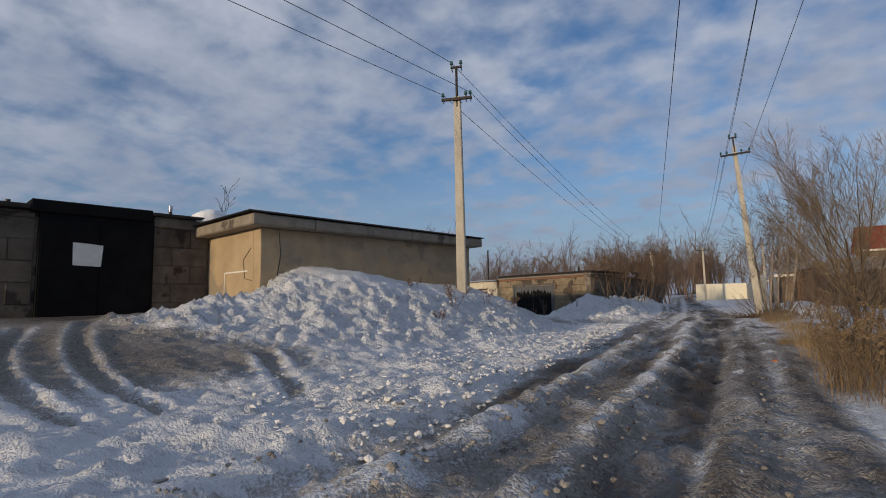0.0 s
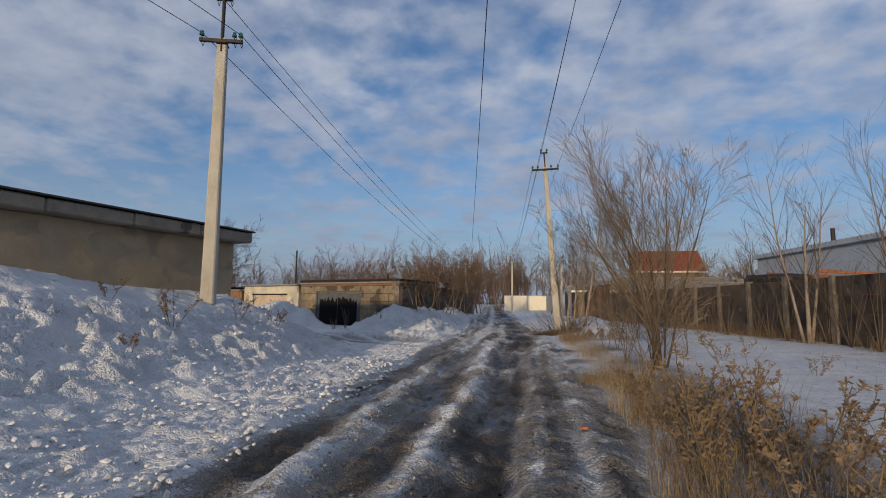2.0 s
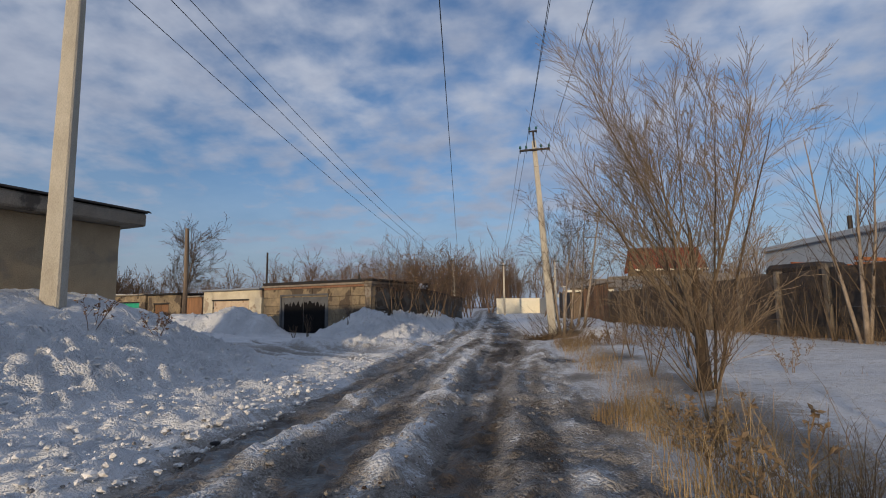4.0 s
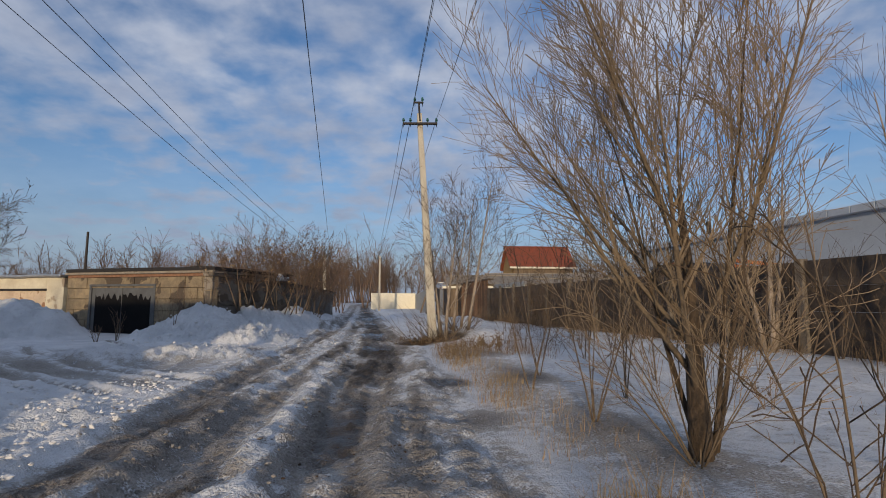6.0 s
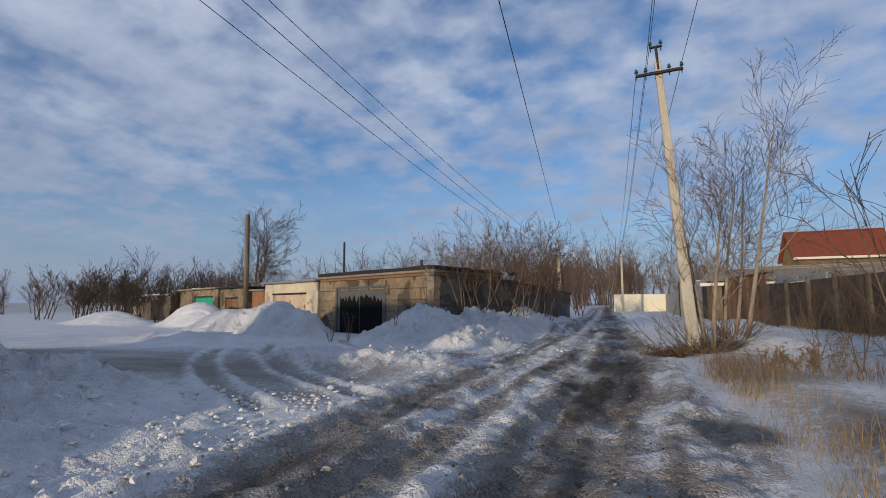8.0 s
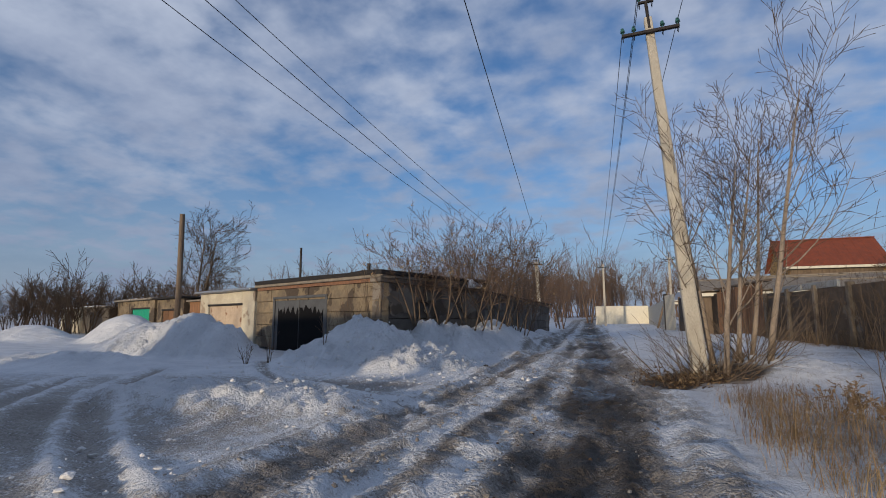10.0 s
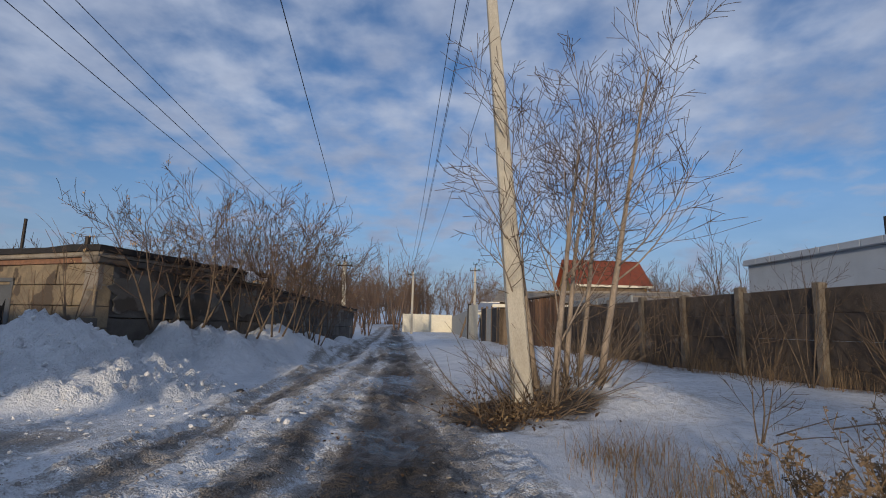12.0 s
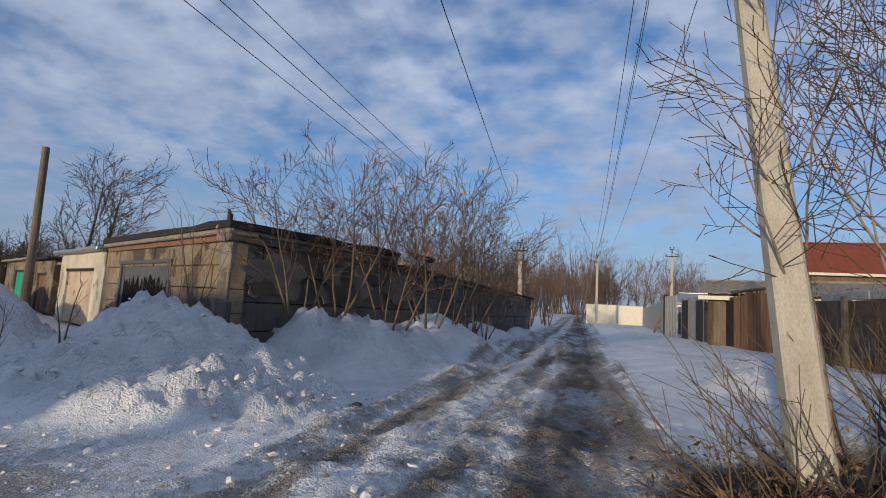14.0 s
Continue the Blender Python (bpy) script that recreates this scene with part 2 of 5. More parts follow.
def ground_material():
    """Snow, dirty slush and wet mud, told apart by the sheet's dirt and wet values and broken up by noise."""
    m = bpy.data.materials.new("snow_slush_and_wet_mud")
    m.use_nodes = True
    N, L = m.node_tree.nodes, m.node_tree.links
    b = N["Principled BSDF"]
    t = N.new("ShaderNodeTexCoord")

    def tex(scale, detail=6, rough=0.6):
        n = N.new("ShaderNodeTexNoise")
        n.inputs["Scale"].default_value, n.inputs["Detail"].default_value, n.inputs["Roughness"].default_value = scale, detail, rough
        L.new(t.outputs["Object"], n.inputs["Vector"])
        return n.outputs["Fac"]

    def calc(op, a, c, clamp=False):
        n = N.new("ShaderNodeMath")
        n.operation, n.use_clamp = op, clamp
        for k, v in enumerate((a, c)):
            if isinstance(v, (int, float)):
                n.inputs[k].default_value = v
            else:
                L.new(v, n.inputs[k])
        return n.outputs[0]

    def ranged(v, lo, hi, a=0.0, c=1.0):
        n = N.new("ShaderNodeMapRange")
        n.interpolation_type = "SMOOTHSTEP"
        L.new(v, n.inputs["Value"])
        for k, x in zip(("From Min", "From Max", "To Min", "To Max"), (lo, hi, a, c)):
            n.inputs[k].default_value = x
        return n.outputs[0]

    def mixed(f, a, c):
        n = N.new("ShaderNodeMixRGB")
        L.new(f, n.inputs["Fac"])
        for k, v in (("Color1", a), ("Color2", c)):
            if isinstance(v, tuple):
                n.inputs[k].default_value = (*v, 1)
            else:
                L.new(v, n.inputs[k])
        return n.outputs[0]

    dirt, wet = N.new("ShaderNodeAttribute"), N.new("ShaderNodeAttribute")
    dirt.attribute_name, wet.attribute_name = "dirt", "wet"
    a, c, d = tex(1.3), tex(9.0), tex(55.0, 3)
    snow = mixed(ranged(a, 0.3, 0.7), (0.60, 0.62, 0.65), (0.76, 0.77, 0.79))
    slush = mixed(ranged(c, 0.32, 0.68), (0.115, 0.092, 0.07), (0.40, 0.375, 0.345))
    mud = mixed(ranged(c, 0.35, 0.65), (0.030, 0.024, 0.018), (0.075, 0.058, 0.043))
    broken = calc("ADD", dirt.outputs["Fac"], calc("MULTIPLY", calc("SUBTRACT", calc("ADD", calc("MULTIPLY", c, 0.8), calc("MULTIPLY", d, 0.6)), 0.7), 1.3))
    col = mixed(ranged(broken, 0.10, 0.45), snow, slush)
    col = mixed(ranged(broken, 0.48, 0.80), col, mud)
    L.new(col, b.inputs["Base Color"])
    rough = ranged(calc("ADD", wet.outputs["Fac"], calc("MULTIPLY", calc("SUBTRACT", a, 0.5), 0.5)), 0.35, 0.85, 0.66, 0.10)
    L.new(rough, b.inputs["Roughness"])
    b.inputs["Specular IOR Level"].default_value = 0.45
    clotted = N.new("ShaderNodeAttribute")
    clotted.attribute_name = "clotted"
    lump = N.new("ShaderNodeTexVoronoi")
    lump.feature = "SMOOTH_F1"
    lump.inputs["Scale"].default_value, lump.inputs["Smoothness"].default_value = 17.0, 0.35
    crumb = N.new("ShaderNodeTexVoronoi")
    crumb.inputs["Scale"].default_value = 46.0
    warp = N.new("ShaderNodeVectorMath")
    warp.operation = "MULTIPLY_ADD"
    wob = N.new("ShaderNodeTexNoise")
    wob.inputs["Scale"].default_value = 6.0
    L.new(t.outputs["Object"], wob.inputs["Vector"])
    L.new(wob.outputs["Color"], warp.inputs[0])
    warp.inputs[1].default_value = (0.16, 0.16, 0.16)
    L.new(t.outputs["Object"], warp.inputs[2])
    for n in (lump, crumb):
        L.new(warp.outputs[0], n.inputs["Vector"])
    chunks = calc("SUBTRACT", 1.0, calc("ADD", calc("MULTIPLY", lump.outputs["Distance"], 0.75), calc("MULTIPLY", crumb.outputs["Distance"], 0.45)))
    h = calc("ADD", calc("ADD", calc("MULTIPLY", c, 0.7), calc("MULTIPLY", d, 0.45)), calc("MULTIPLY", chunks, calc("MULTIPLY", clotted.outputs["Fac"], 0.75)))
    bu = N.new("ShaderNodeBump")
    bu.inputs["Distance"].default_value = 0.08
    L.new(ranged(wet.outputs["Fac"], 0.3, 0.9, 0.75, 0.12), bu.inputs["Strength"])
    L.new(h, bu.inputs["Height"])
    L.new(bu.outputs[0], b.inputs["Normal"])
    return m


# ---- mesh helpers ----
def part(name, bm, mat, parent=None, label=""):
    """Links a bmesh as one mesh object, under parent where one is given."""
    me = bpy.data.meshes.new(name)
    bm.to_mesh(me)
    bm.free()
    ob = new(name, me)
    me.materials.append(mat)
    if parent is not None:
        ob.parent = parent
    if label:
        ob["label"] = label
    return ob


def raw(name, verts, faces, mat, parent=None, label="", smooth=False):
    me = bpy.data.meshes.new(name)
    me.from_pydata([tuple(v) for v in verts], [], [tuple(f) for f in faces])
    if smooth:
        me.polygons.foreach_set("use_smooth", [True] * len(me.polygons))
    me.materials.append(mat)
    me.update()
    ob = new(name, me)
    if parent is not None:
        ob.parent = parent
    if label:
        ob["label"] = label
    return ob


def thing(name, m, label, category, group="", kind=""):
    ob = new(name)
    ob.empty_display_size = 0.2
    ob.matrix_world = m
    return tagged(ob, label, category, group, kind)


def add_box(bm, lo, hi, bevel=0.0, rough=0.0, cuts=0):
    """A box between two corners, bevelled, its faces cut and worn where asked."""
    r = bmesh.ops.create_cube(bm, size=1.0)
    vs = r["verts"]
    c = [(a + b) / 2 for a, b in zip(lo, hi)]
    for v in vs:
        v.co = Vector([c[k] + v.co[k] * (hi[k] - lo[k]) for k in range(3)])
    es = list({e for v in vs for e in v.link_edges})
    if bevel:
        bmesh.ops.bevel(bm, geom=es, offset=bevel, segments=1, affect="EDGES", profile=0.5)
    if cuts:
        bmesh.ops.subdivide_edges(bm, edges=bm.edges[:], cuts=cuts, use_grid_fill=True)
    if rough:
        for v in bm.verts:
            v.co += Vector(noise.noise_vector(v.co * 2.3)) * rough
    return bm


def box(lo, hi, bevel=0.01, rough=0.0, cuts=0):
    return add_box(bmesh.new(), lo, hi, bevel, rough, cuts)


def tube(verts, faces, pts, radii, sides):
    """Adds a tapered tube along pts."""
    base = len(verts)
    n = len(pts)
    for i, (p, r) in enumerate(zip(pts, radii)):
        d = (pts[min(i + 1, n - 1)] - pts[max(i - 1, 0)])
        d = d.normalized() if d.length > 1e-9 else Vector((0, 0, 1))
        u = d.cross(Vector((0.31, 0.95, 0.07))).normalized() if abs(d.y) < 0.9 else d.cross(Vector((1, 0, 0))).normalized()
        w = d.cross(u)
        for k in range(sides):
            a = 2 * math.pi * k / sides
            verts.append(p + (u * math.cos(a) + w * math.sin(a)) * r)
    for i in range(n - 1):
        for k in range(sides):
            a, b = base + i * sides + k, base + i * sides + (k + 1) % sides
            faces.append((a, b, b + sides, a + sides))
    faces.append(tuple(base + k for k in reversed(range(sides))))
    faces.append(tuple(base + (n - 1) * sides + k for k in range(sides)))


def rod(name, a, b, r, mat, parent=None, label="", sides=10, r2=None):
    v, f = [], []
    tube(v, f, [Vector(a), Vector(b)], [r, r if r2 is None else r2], sides)
    return raw(name, v, f, mat, parent, label)


# ---- the ground ----
R_EDGE = ((-60, 5.5), (-20, 3.2), (0, 2.5), (4.5, 2.2), (11.5, 1.92), (16, 1.45), (22.5, 0.8), (26, 0.25), (32, -0.5), (60, -4.0), (90, -8.0), (250, -29), (600, -70))
L_EDGE = ((-60, 2.5), (-20, 0.4), (2, -0.1), (4.8, -0.7), (10.8, -1.3), (16.5, -2.1), (22, -2.6), (26, -3.05), (30, -3.5), (40, -5.0), (90, -12.5), (250, -36), (600, -85))


def lerp(table, y):
    return np.interp(y, [a for a, _ in table], [b for _, b in table])


rng = np.random.default_rng(7)
LATTICE = rng.random((256, 256))


def vnoise(x, y):
    xi, yi = np.floor(x).astype(int), np.floor(y).astype(int)
    fx, fy = x - xi, y - yi
    fx, fy = fx * fx * (3 - 2 * fx), fy * fy * (3 - 2 * fy)
    g = lambda i, j: LATTICE[i % 256, j % 256]
    return (g(xi, yi) * (1 - fx) + g(xi + 1, yi) * fx) * (1 - fy) + (g(xi, yi + 1) * (1 - fx) + g(xi + 1, yi + 1) * fx) * fy


def fbm(x, y, octaves=4):
    out, amp, tot = 0, 1.0, 0.0
    for k in range(octaves):
        out = out + amp * vnoise(x * 2**k + 17.3 * k, y * 2**k + 9.1 * k)
        tot += amp
        amp *= 0.5
    return out / tot - 0.5


def sstep(a, b, v):
    t = np.clip((v - a) / (b - a), 0, 1)
    return t * t * (3 - 2 * t)


RUTS = (  # centre lines (y, x), half width, depth, dirt, from y, to y
    (((-20, 2.2), (0, 1.25), (5.7, 0.92), (10.8, 0.66), (16, 0.14), (21.8, -0.26), (32.6, -1.65), (60, -5.5), (90, -9.7), (250, -32)), 0.24, 0.085, 1.15),
    (((-20, 0.6), (0, -0.3), (5.7, -0.63), (11, -1.2), (13.8, -1.38), (17, -1.75), (22, -2.1), (32, -3.1), (60, -7), (90, -11.3), (250, -34)), 0.24, 0.075, 1.05),
    (((-20, 1.2), (0, 0.55), (5.7, 0.2), (11, -0.35), (16, -0.75), (22, -1.15), (32, -2.3), (60, -6), (90, -10.2), (250, -33)), 0.20, 0.035, 0.9),
    (((-20, 2.6), (0, 1.7), (5.7, 1.3), (11, 1.05), (16, 0.55), (22, 0.2), (32, -1.15), (60, -5), (90, -9.2), (250, -31)), 0.24, 0.02, 0.75),
)


def heaps(x, y):
    """Heaped and drifted snow: height, and how clotted it is."""
    h, rough = np.zeros_like(x), np.zeros_like(x)
    wob = fbm(x * 0.45, y * 0.45, 3)
    # bank against the plastered garage
    top = np.interp(y, (2.8, 4.6, 5.8, 6.8, 8.4, 9.4, 10.8, 13.0, 14.2, 15.2, 16.4), (0, 0.2, 0.42, 0.68, 1.2, 1.34, 1.38, 1.25, 0.8, 0.3, 0))
    foot = np.interp(y, (3, 6, 10, 14, 17), (-3.4, -2.9, -2.55, -2.6, -3.2)) + wob * 1.0
    crest = np.interp(y, (3, 6, 10, 14, 17), (-6.6, -6.4, -6.4, -5.9, -5.2))
    bank = top * (1 - sstep(0, 1, (x - crest) / np.maximum(foot - crest, 0.2))) * np.where(x < -7.7, 0, 1)
    bank = np.where(y < 7.2, bank * sstep(-8.3, -6.6, x), bank)
    h, rough = np.maximum(h, bank), np.maximum(rough, sstep(0.02, 0.2, bank) * (1 - 0.72 * sstep(0.75, 1.15, bank)))
    for cx, cy, rx, ry, hh, rot, cl in (
        (-11.9, 25.6, 2.4, 1.4, 1.1, 0.0, 1.0), (-13.0, 25.3, 1.5, 1.0, 0.9, 0.2, 1.0), (-5.8, 24.9, 2.2, 1.8, 1.0, 0.3, 1.0), (-5.9, 28.0, 1.3, 1.3, 0.8, 0.0, 1.0), (-4.6, 24.6, 1.9, 1.6, 0.5, 0.2, 1.0),
        (-6.2, 31.0, 3.0, 5.0, 0.85, 0.05, 0.4), (-6.8, 37.0, 3.0, 6.0, 0.8, 0.1, 0.4), (-8.4, 46.0, 3.0, 7.0, 0.7, 0.1, 0.3), (-5.0, 28.4, 1.3, 2.0, 0.85, 0.0, 0.6), (-5.35, 27.5, 1.1, 0.9, 0.85, 0.0, 1.0), (-4.7, 31.0, 1.4, 3.2, 0.9, 0.0, 0.5),
        (-16.0, 27.5, 3.0, 1.6, 0.85, -0.3, 0.7), (-21.5, 30.3, 3.2, 1.6, 1.2, -0.3, 0.5), (-30.0, 31.0, 6.0, 2.0, 0.7, -0.3, 0.4),
        (-12.0, 22.3, 4.0, 1.3, 0.22, 0.0, 0.5), (-4.2, 19.3, 2.6, 1.2, 0.2, 0.0, 0.8), (2.3, 25.4, 1.7, 1.8, 0.26, 0.0, 0.25), (2.6, 33.5, 1.6, 3.0, 0.35, 0.1, 0.4),
        (1.4, 29.5, 0.8, 1.2, 0.25, 0.0, 0.8),
    ):
        dx, dy = x - cx, y - cy
        c, s = math.cos(rot), math.sin(rot)
        q = np.sqrt(((dx * c + dy * s) / rx) ** 2 + ((-dx * s + dy * c) / ry) ** 2) + wob * 0.35
        one = hh * (1 - sstep(0.1, 1.15, q))
        h, rough = np.maximum(h, one), np.maximum(rough, cl * sstep(0.02, 0.15, one))
    return h, rough


def ground_at(x, y):
    """Height, dirt and wetness of the ground sheet."""
    x, y = np.asarray(x, float), np.asarray(y, float)
    left, right = lerp(L_EDGE, y), lerp(R_EDGE, y)
    wander = fbm(x * 0.6, y * 0.6, 3)
    edge_l, edge_r = left + wander * 0.5, right + wander * 0.45
    on = sstep(-0.35, 0.25, x - edge_l) * sstep(-0.3, 0.25, edge_r - x)
    z = 0.06 * fbm(x * 0.25, y * 0.25, 3)
    late = sstep(13, 20, y)
    dirt, wet = (0.62 - 0.20 * late) * on, 0.25 * on
    near = np.exp(-np.maximum(0, y - 40) / 60)
    for k_rut, (line, half, depth, d) in enumerate(RUTS):
        d = d * (1 - (0.0, 0.30, 0.2, 0.1)[k_rut] * late)
        cx = lerp(line, y) + 0.12 * fbm(y * 0.35 + 3 * half, y * 0 + 5 * depth, 3) * 2
        q = np.abs(x - cx) / (half * (1 + (1.25 * late if k_rut == 0 else 0.75 * late if k_rut == 3 else 0)))
        hollow = np.exp(-(q**4) * 0.7)
        lip = np.exp(-((q - 1.75) ** 2) * 3.2)
        clots = 0.5 + 1.6 * np.clip(fbm(x * 3.1, y * 2.2, 3) + 0.2, 0, 1)
        z += near * (1 - 0.55 * late) * (-depth * hollow + depth * 0.75 * lip * clots)
        along = 0.75 + 0.7 * fbm(y * 0.5, x * 0.3 + half * 20, 3)
        dirt = np.maximum(dirt, d * hollow * along * (0.45 + 0.55 * on)) - 0.20 * (1 - 0.4 * late) * lip * on * clots
        wet = np.maximum(wet, hollow * d * np.clip(0.45 + 1.5 * fbm(y * 0.33 + 31, x * 0.3 + 7 * half, 3), 0, 1))
    # trampled verge and the field beyond
    verge = sstep(0, 1.2, x - edge_r)
    z += verge * (0.10 + 0.08 * fbm(x * 0.8, y * 0.8, 4)) + sstep(1.5, 6, x - edge_r) * 0.08
    # the yard before the garages climbs a little
    rise = sstep(-2.0, -8.8, x) * (1 - sstep(7.5, 11.0, y)) * sstep(-30, -8, y)
    z += 0.72 * rise
    h, rough = heaps(x, y)
    # paths kept open
    z += h
    clot = np.clip(rough, 0, 1)
    side = sstep(-0.1, 0.5, edge_l - x) * np.exp(-np.maximum(0, edge_l - x - 1.6) / 3.0)
    clot = np.maximum(clot, 0.55 * side * near * (1 - 0.85 * sstep(14.0, 16.2, y)))
    z += clot * (0.20 * np.clip(fbm(x * 2.4, y * 2.4, 3), -0.08, 1) + 0.38 * np.clip(fbm(x * 4.6 + 2.5 * wander, y * 3.9, 3) - 0.01, -0.05, 0.15) + 0.32 * np.clip(fbm(x * 8.5 + 0.7 * y, y * 7.1 + 3 * wander, 3), -0.05, 0.16) + 0.2 * fbm(x * 14, y * 14, 2) + 0.25 * fbm(x * 1.1, y * 1.1, 2))
    z += on * near * (0.09 * fbm(x * 4, y * 2.2, 3) + 0.16 * np.clip(fbm(x * 9, y * 6, 2) - 0.02, 0, 0.2) + 0.06 * fbm(x * 17, y * 13, 2))
    dirt = dirt - on * near * 0.75 * np.clip(fbm(x * 4, y * 2.2, 3), 0, 0.3)
    # long streaks drawn out by wheels along the lane
    across = x - lerp(RUTS[0][0], y)
    streak = fbm(across * 4.3 + 11, y * 0.28, 4) + 0.6 * fbm(across * 9.5 + 4, y * 0.6 + 8, 3)
    lane = sstep(-1.2, 0.1, x - edge_l) * sstep(-0.5, 0.2, edge_r - x) * near
    dirt, z = dirt + lane * 0.62 * streak, z + lane * 0.075 * streak
    # slush field between the two garages, with tyre tracks towards the gates
    slush = sstep(-0.2, 0.8, edge_l - x) * (1 - sstep(0.03, 0.18, h)) * sstep(14.6, 16.4, y + 0.12 * x) * (1 - sstep(22.8, 25.2, y - 0.35 * x))
    z += slush * 0.02 * fbm(x * 2, y * 2, 3)
    dirt = np.maximum(dirt, slush * (0.40 + 0.45 * fbm(x * 0.5, y * 1.2, 3)))
    wet = np.maximum(wet, slush * 0.4)
    yard = sstep(-2.5, -4.2, x) * (1 - sstep(4.6, 6.2, y)) * (1 - sstep(0.05, 0.25, h))
    dirt = np.maximum(dirt, yard * (0.50 + 0.75 * fbm(x * 0.45, y * 0.45, 3)))
    wet = np.maximum(wet, yard * 0.35)
    for x0, y0, x1, y1, bend, wd in ((-2.0, 3.4, -4.6, 4.9, 0.15, 0.12), (-2.4, 2.6, -7.4, 4.0, -0.4, 0.1), (-2.2, 2.0, -7.4, 3.2, -0.5, 0.1), (-2.4, 1.4, -7.4, 2.4, -0.6, 0.1), (-2.6, 15.6, -9.5, 21.2, -0.5, 0.14), (-2.0, 16.6, -9.0, 22.4, -0.6, 0.14), (-1.6, 20.0, -8.8, 25.2, -0.8, 0.14)):
        ux, uy = x1 - x0, y1 - y0
        ln = math.hypot(ux, uy)
        s = ((x - x0) * ux + (y - y0) * uy) / ln
        q = np.abs(((x - x0) * uy - (y - y0) * ux) / ln - bend * 4 * (s / ln) * (1 - s / ln)) / wd
        ends = sstep(0, 0.6, s) * sstep(0, 0.6, ln - s) * (1 - sstep(0.04, 0.16, h))
        z += ends * (-0.035 * np.exp(-(q**4)) + 0.05 * np.exp(-((q - 1.7) ** 2) * 3.5) * (0.4 + 1.4 * np.clip(fbm(x * 3, y * 3, 2) + 0.25, 0, 1)))
        dirt = np.maximum(dirt, 0.42 * ends * np.exp(-(q**4))) - 0.3 * ends * np.exp(-((q - 1.7) ** 2) * 3.5)
    # bare litter round the near pole and dark melt patches on the right verge
    lit = np.clip(1.9 * np.exp(-((x - 1.05) / 0.85) ** 2 - ((y - 24.35) / 1.0) ** 2 + 2.6 * fbm(x * 1.7, y * 1.7, 4)) - 0.25, 0, 1)
    dirt = np.maximum(dirt, 0.95 * lit)
    z -= 0.07 * lit * (0.6 + 1.6 * np.clip(fbm(x * 5, y * 5, 3) + 0.3, 0, 1))
    for px, py, r in ((1.75, 11.9, 0.32), (1.62, 14.4, 0.42), (1.3, 16.6, 0.3), (2.1, 6.4, 0.3)):
        dk = np.exp(-(((x - px) / r) ** 2 + ((y - py) / (r * 1.5)) ** 2) + 2.2 * wander)
        dirt, wet = np.maximum(dirt, 0.85 * np.clip(dk, 0, 1)), np.maximum(wet, 0.7 * np.clip(dk, 0, 1))
    strip = verge * (1 - sstep(0.8, 2.2, x - edge_r))
    dirt = np.maximum(dirt, sstep(1.0, 2.0, x - edge_r) * (0.15 + 0.35 * fbm(x * 0.5, y * 0.5, 4)))
    dirt = np.maximum(dirt, (1 - sstep(20.5, 22.5, y)) * strip * (0.50 + 0.9 * fbm(x * 1.1, y * 0.9, 4)))
    far = sstep(60, 260, np.hypot(x, y))
    z += far * 2.4
    dirt = np.maximum(dirt, 0.30 * sstep(40, 90, np.abs(x - left)))
    return z, np.clip(dirt, 0, 1), np.clip(wet, 0, 1), np.clip(np.maximum(clot, 0.8 * on * near + 0.45 * slush), 0, 1)


def gz(x, y):
    return float(ground_at(np.array([x]), np.array([y]))[0][0])


def spaced(*runs):
    out = []
    for a, b, n in runs:
        out += list(np.linspace(a, b, n, endpoint=False))
    return np.array(out + [runs[-1][1]])


xs = spaced((-900, -120, 14), (-120, -40, 30), (-40, -16, 60), (-16, -5.5, 120), (-5.5, 3.4, 190), (3.4, 12, 80), (12, 40, 45), (40, 120, 25), (120, 900, 14))
ys = spaced((-300, -30, 20), (-30, -2, 50), (-2, 2, 50), (2, 30, 460), (30, 50, 130), (50, 120, 100), (120, 1800, 24))
GX, GY = np.meshgrid(xs, ys)
GZ, GD, GW, GC = ground_at(GX, GY)
me = bpy.data.meshes.new("ground")
nx, ny = len(xs), len(ys)
idx = np.arange(nx * ny).reshape(ny, nx)
quads = np.stack([idx[:-1, :-1], idx[:-1, 1:], idx[1:, 1:], idx[1:, :-1]], -1).reshape(-1, 4)
me.vertices.add(nx * ny)
me.vertices.foreach_set("co", np.stack([GX, GY, GZ], -1).ravel())
me.loops.add(quads.size)
me.loops.foreach_set("vertex_index", quads.ravel())
me.polygons.add(len(quads))
me.polygons.foreach_set("loop_start", np.arange(0, quads.size, 4))
me.polygons.foreach_set("loop_total", np.full(len(quads), 4))
me.polygons.foreach_set("use_smooth", np.ones(len(quads), bool))
me.update(calc_edges=True)
for key, val in (("dirt", GD), ("wet", GW), ("clotted", GC)):
    me.attributes.new(key, "FLOAT", "POINT").data.foreach_set("value", val.ravel())
me.materials.append(ground_material())
tagged(new("ground", me), "snow-covered ground with a rutted slushy dirt road", "ground", kind="structure")


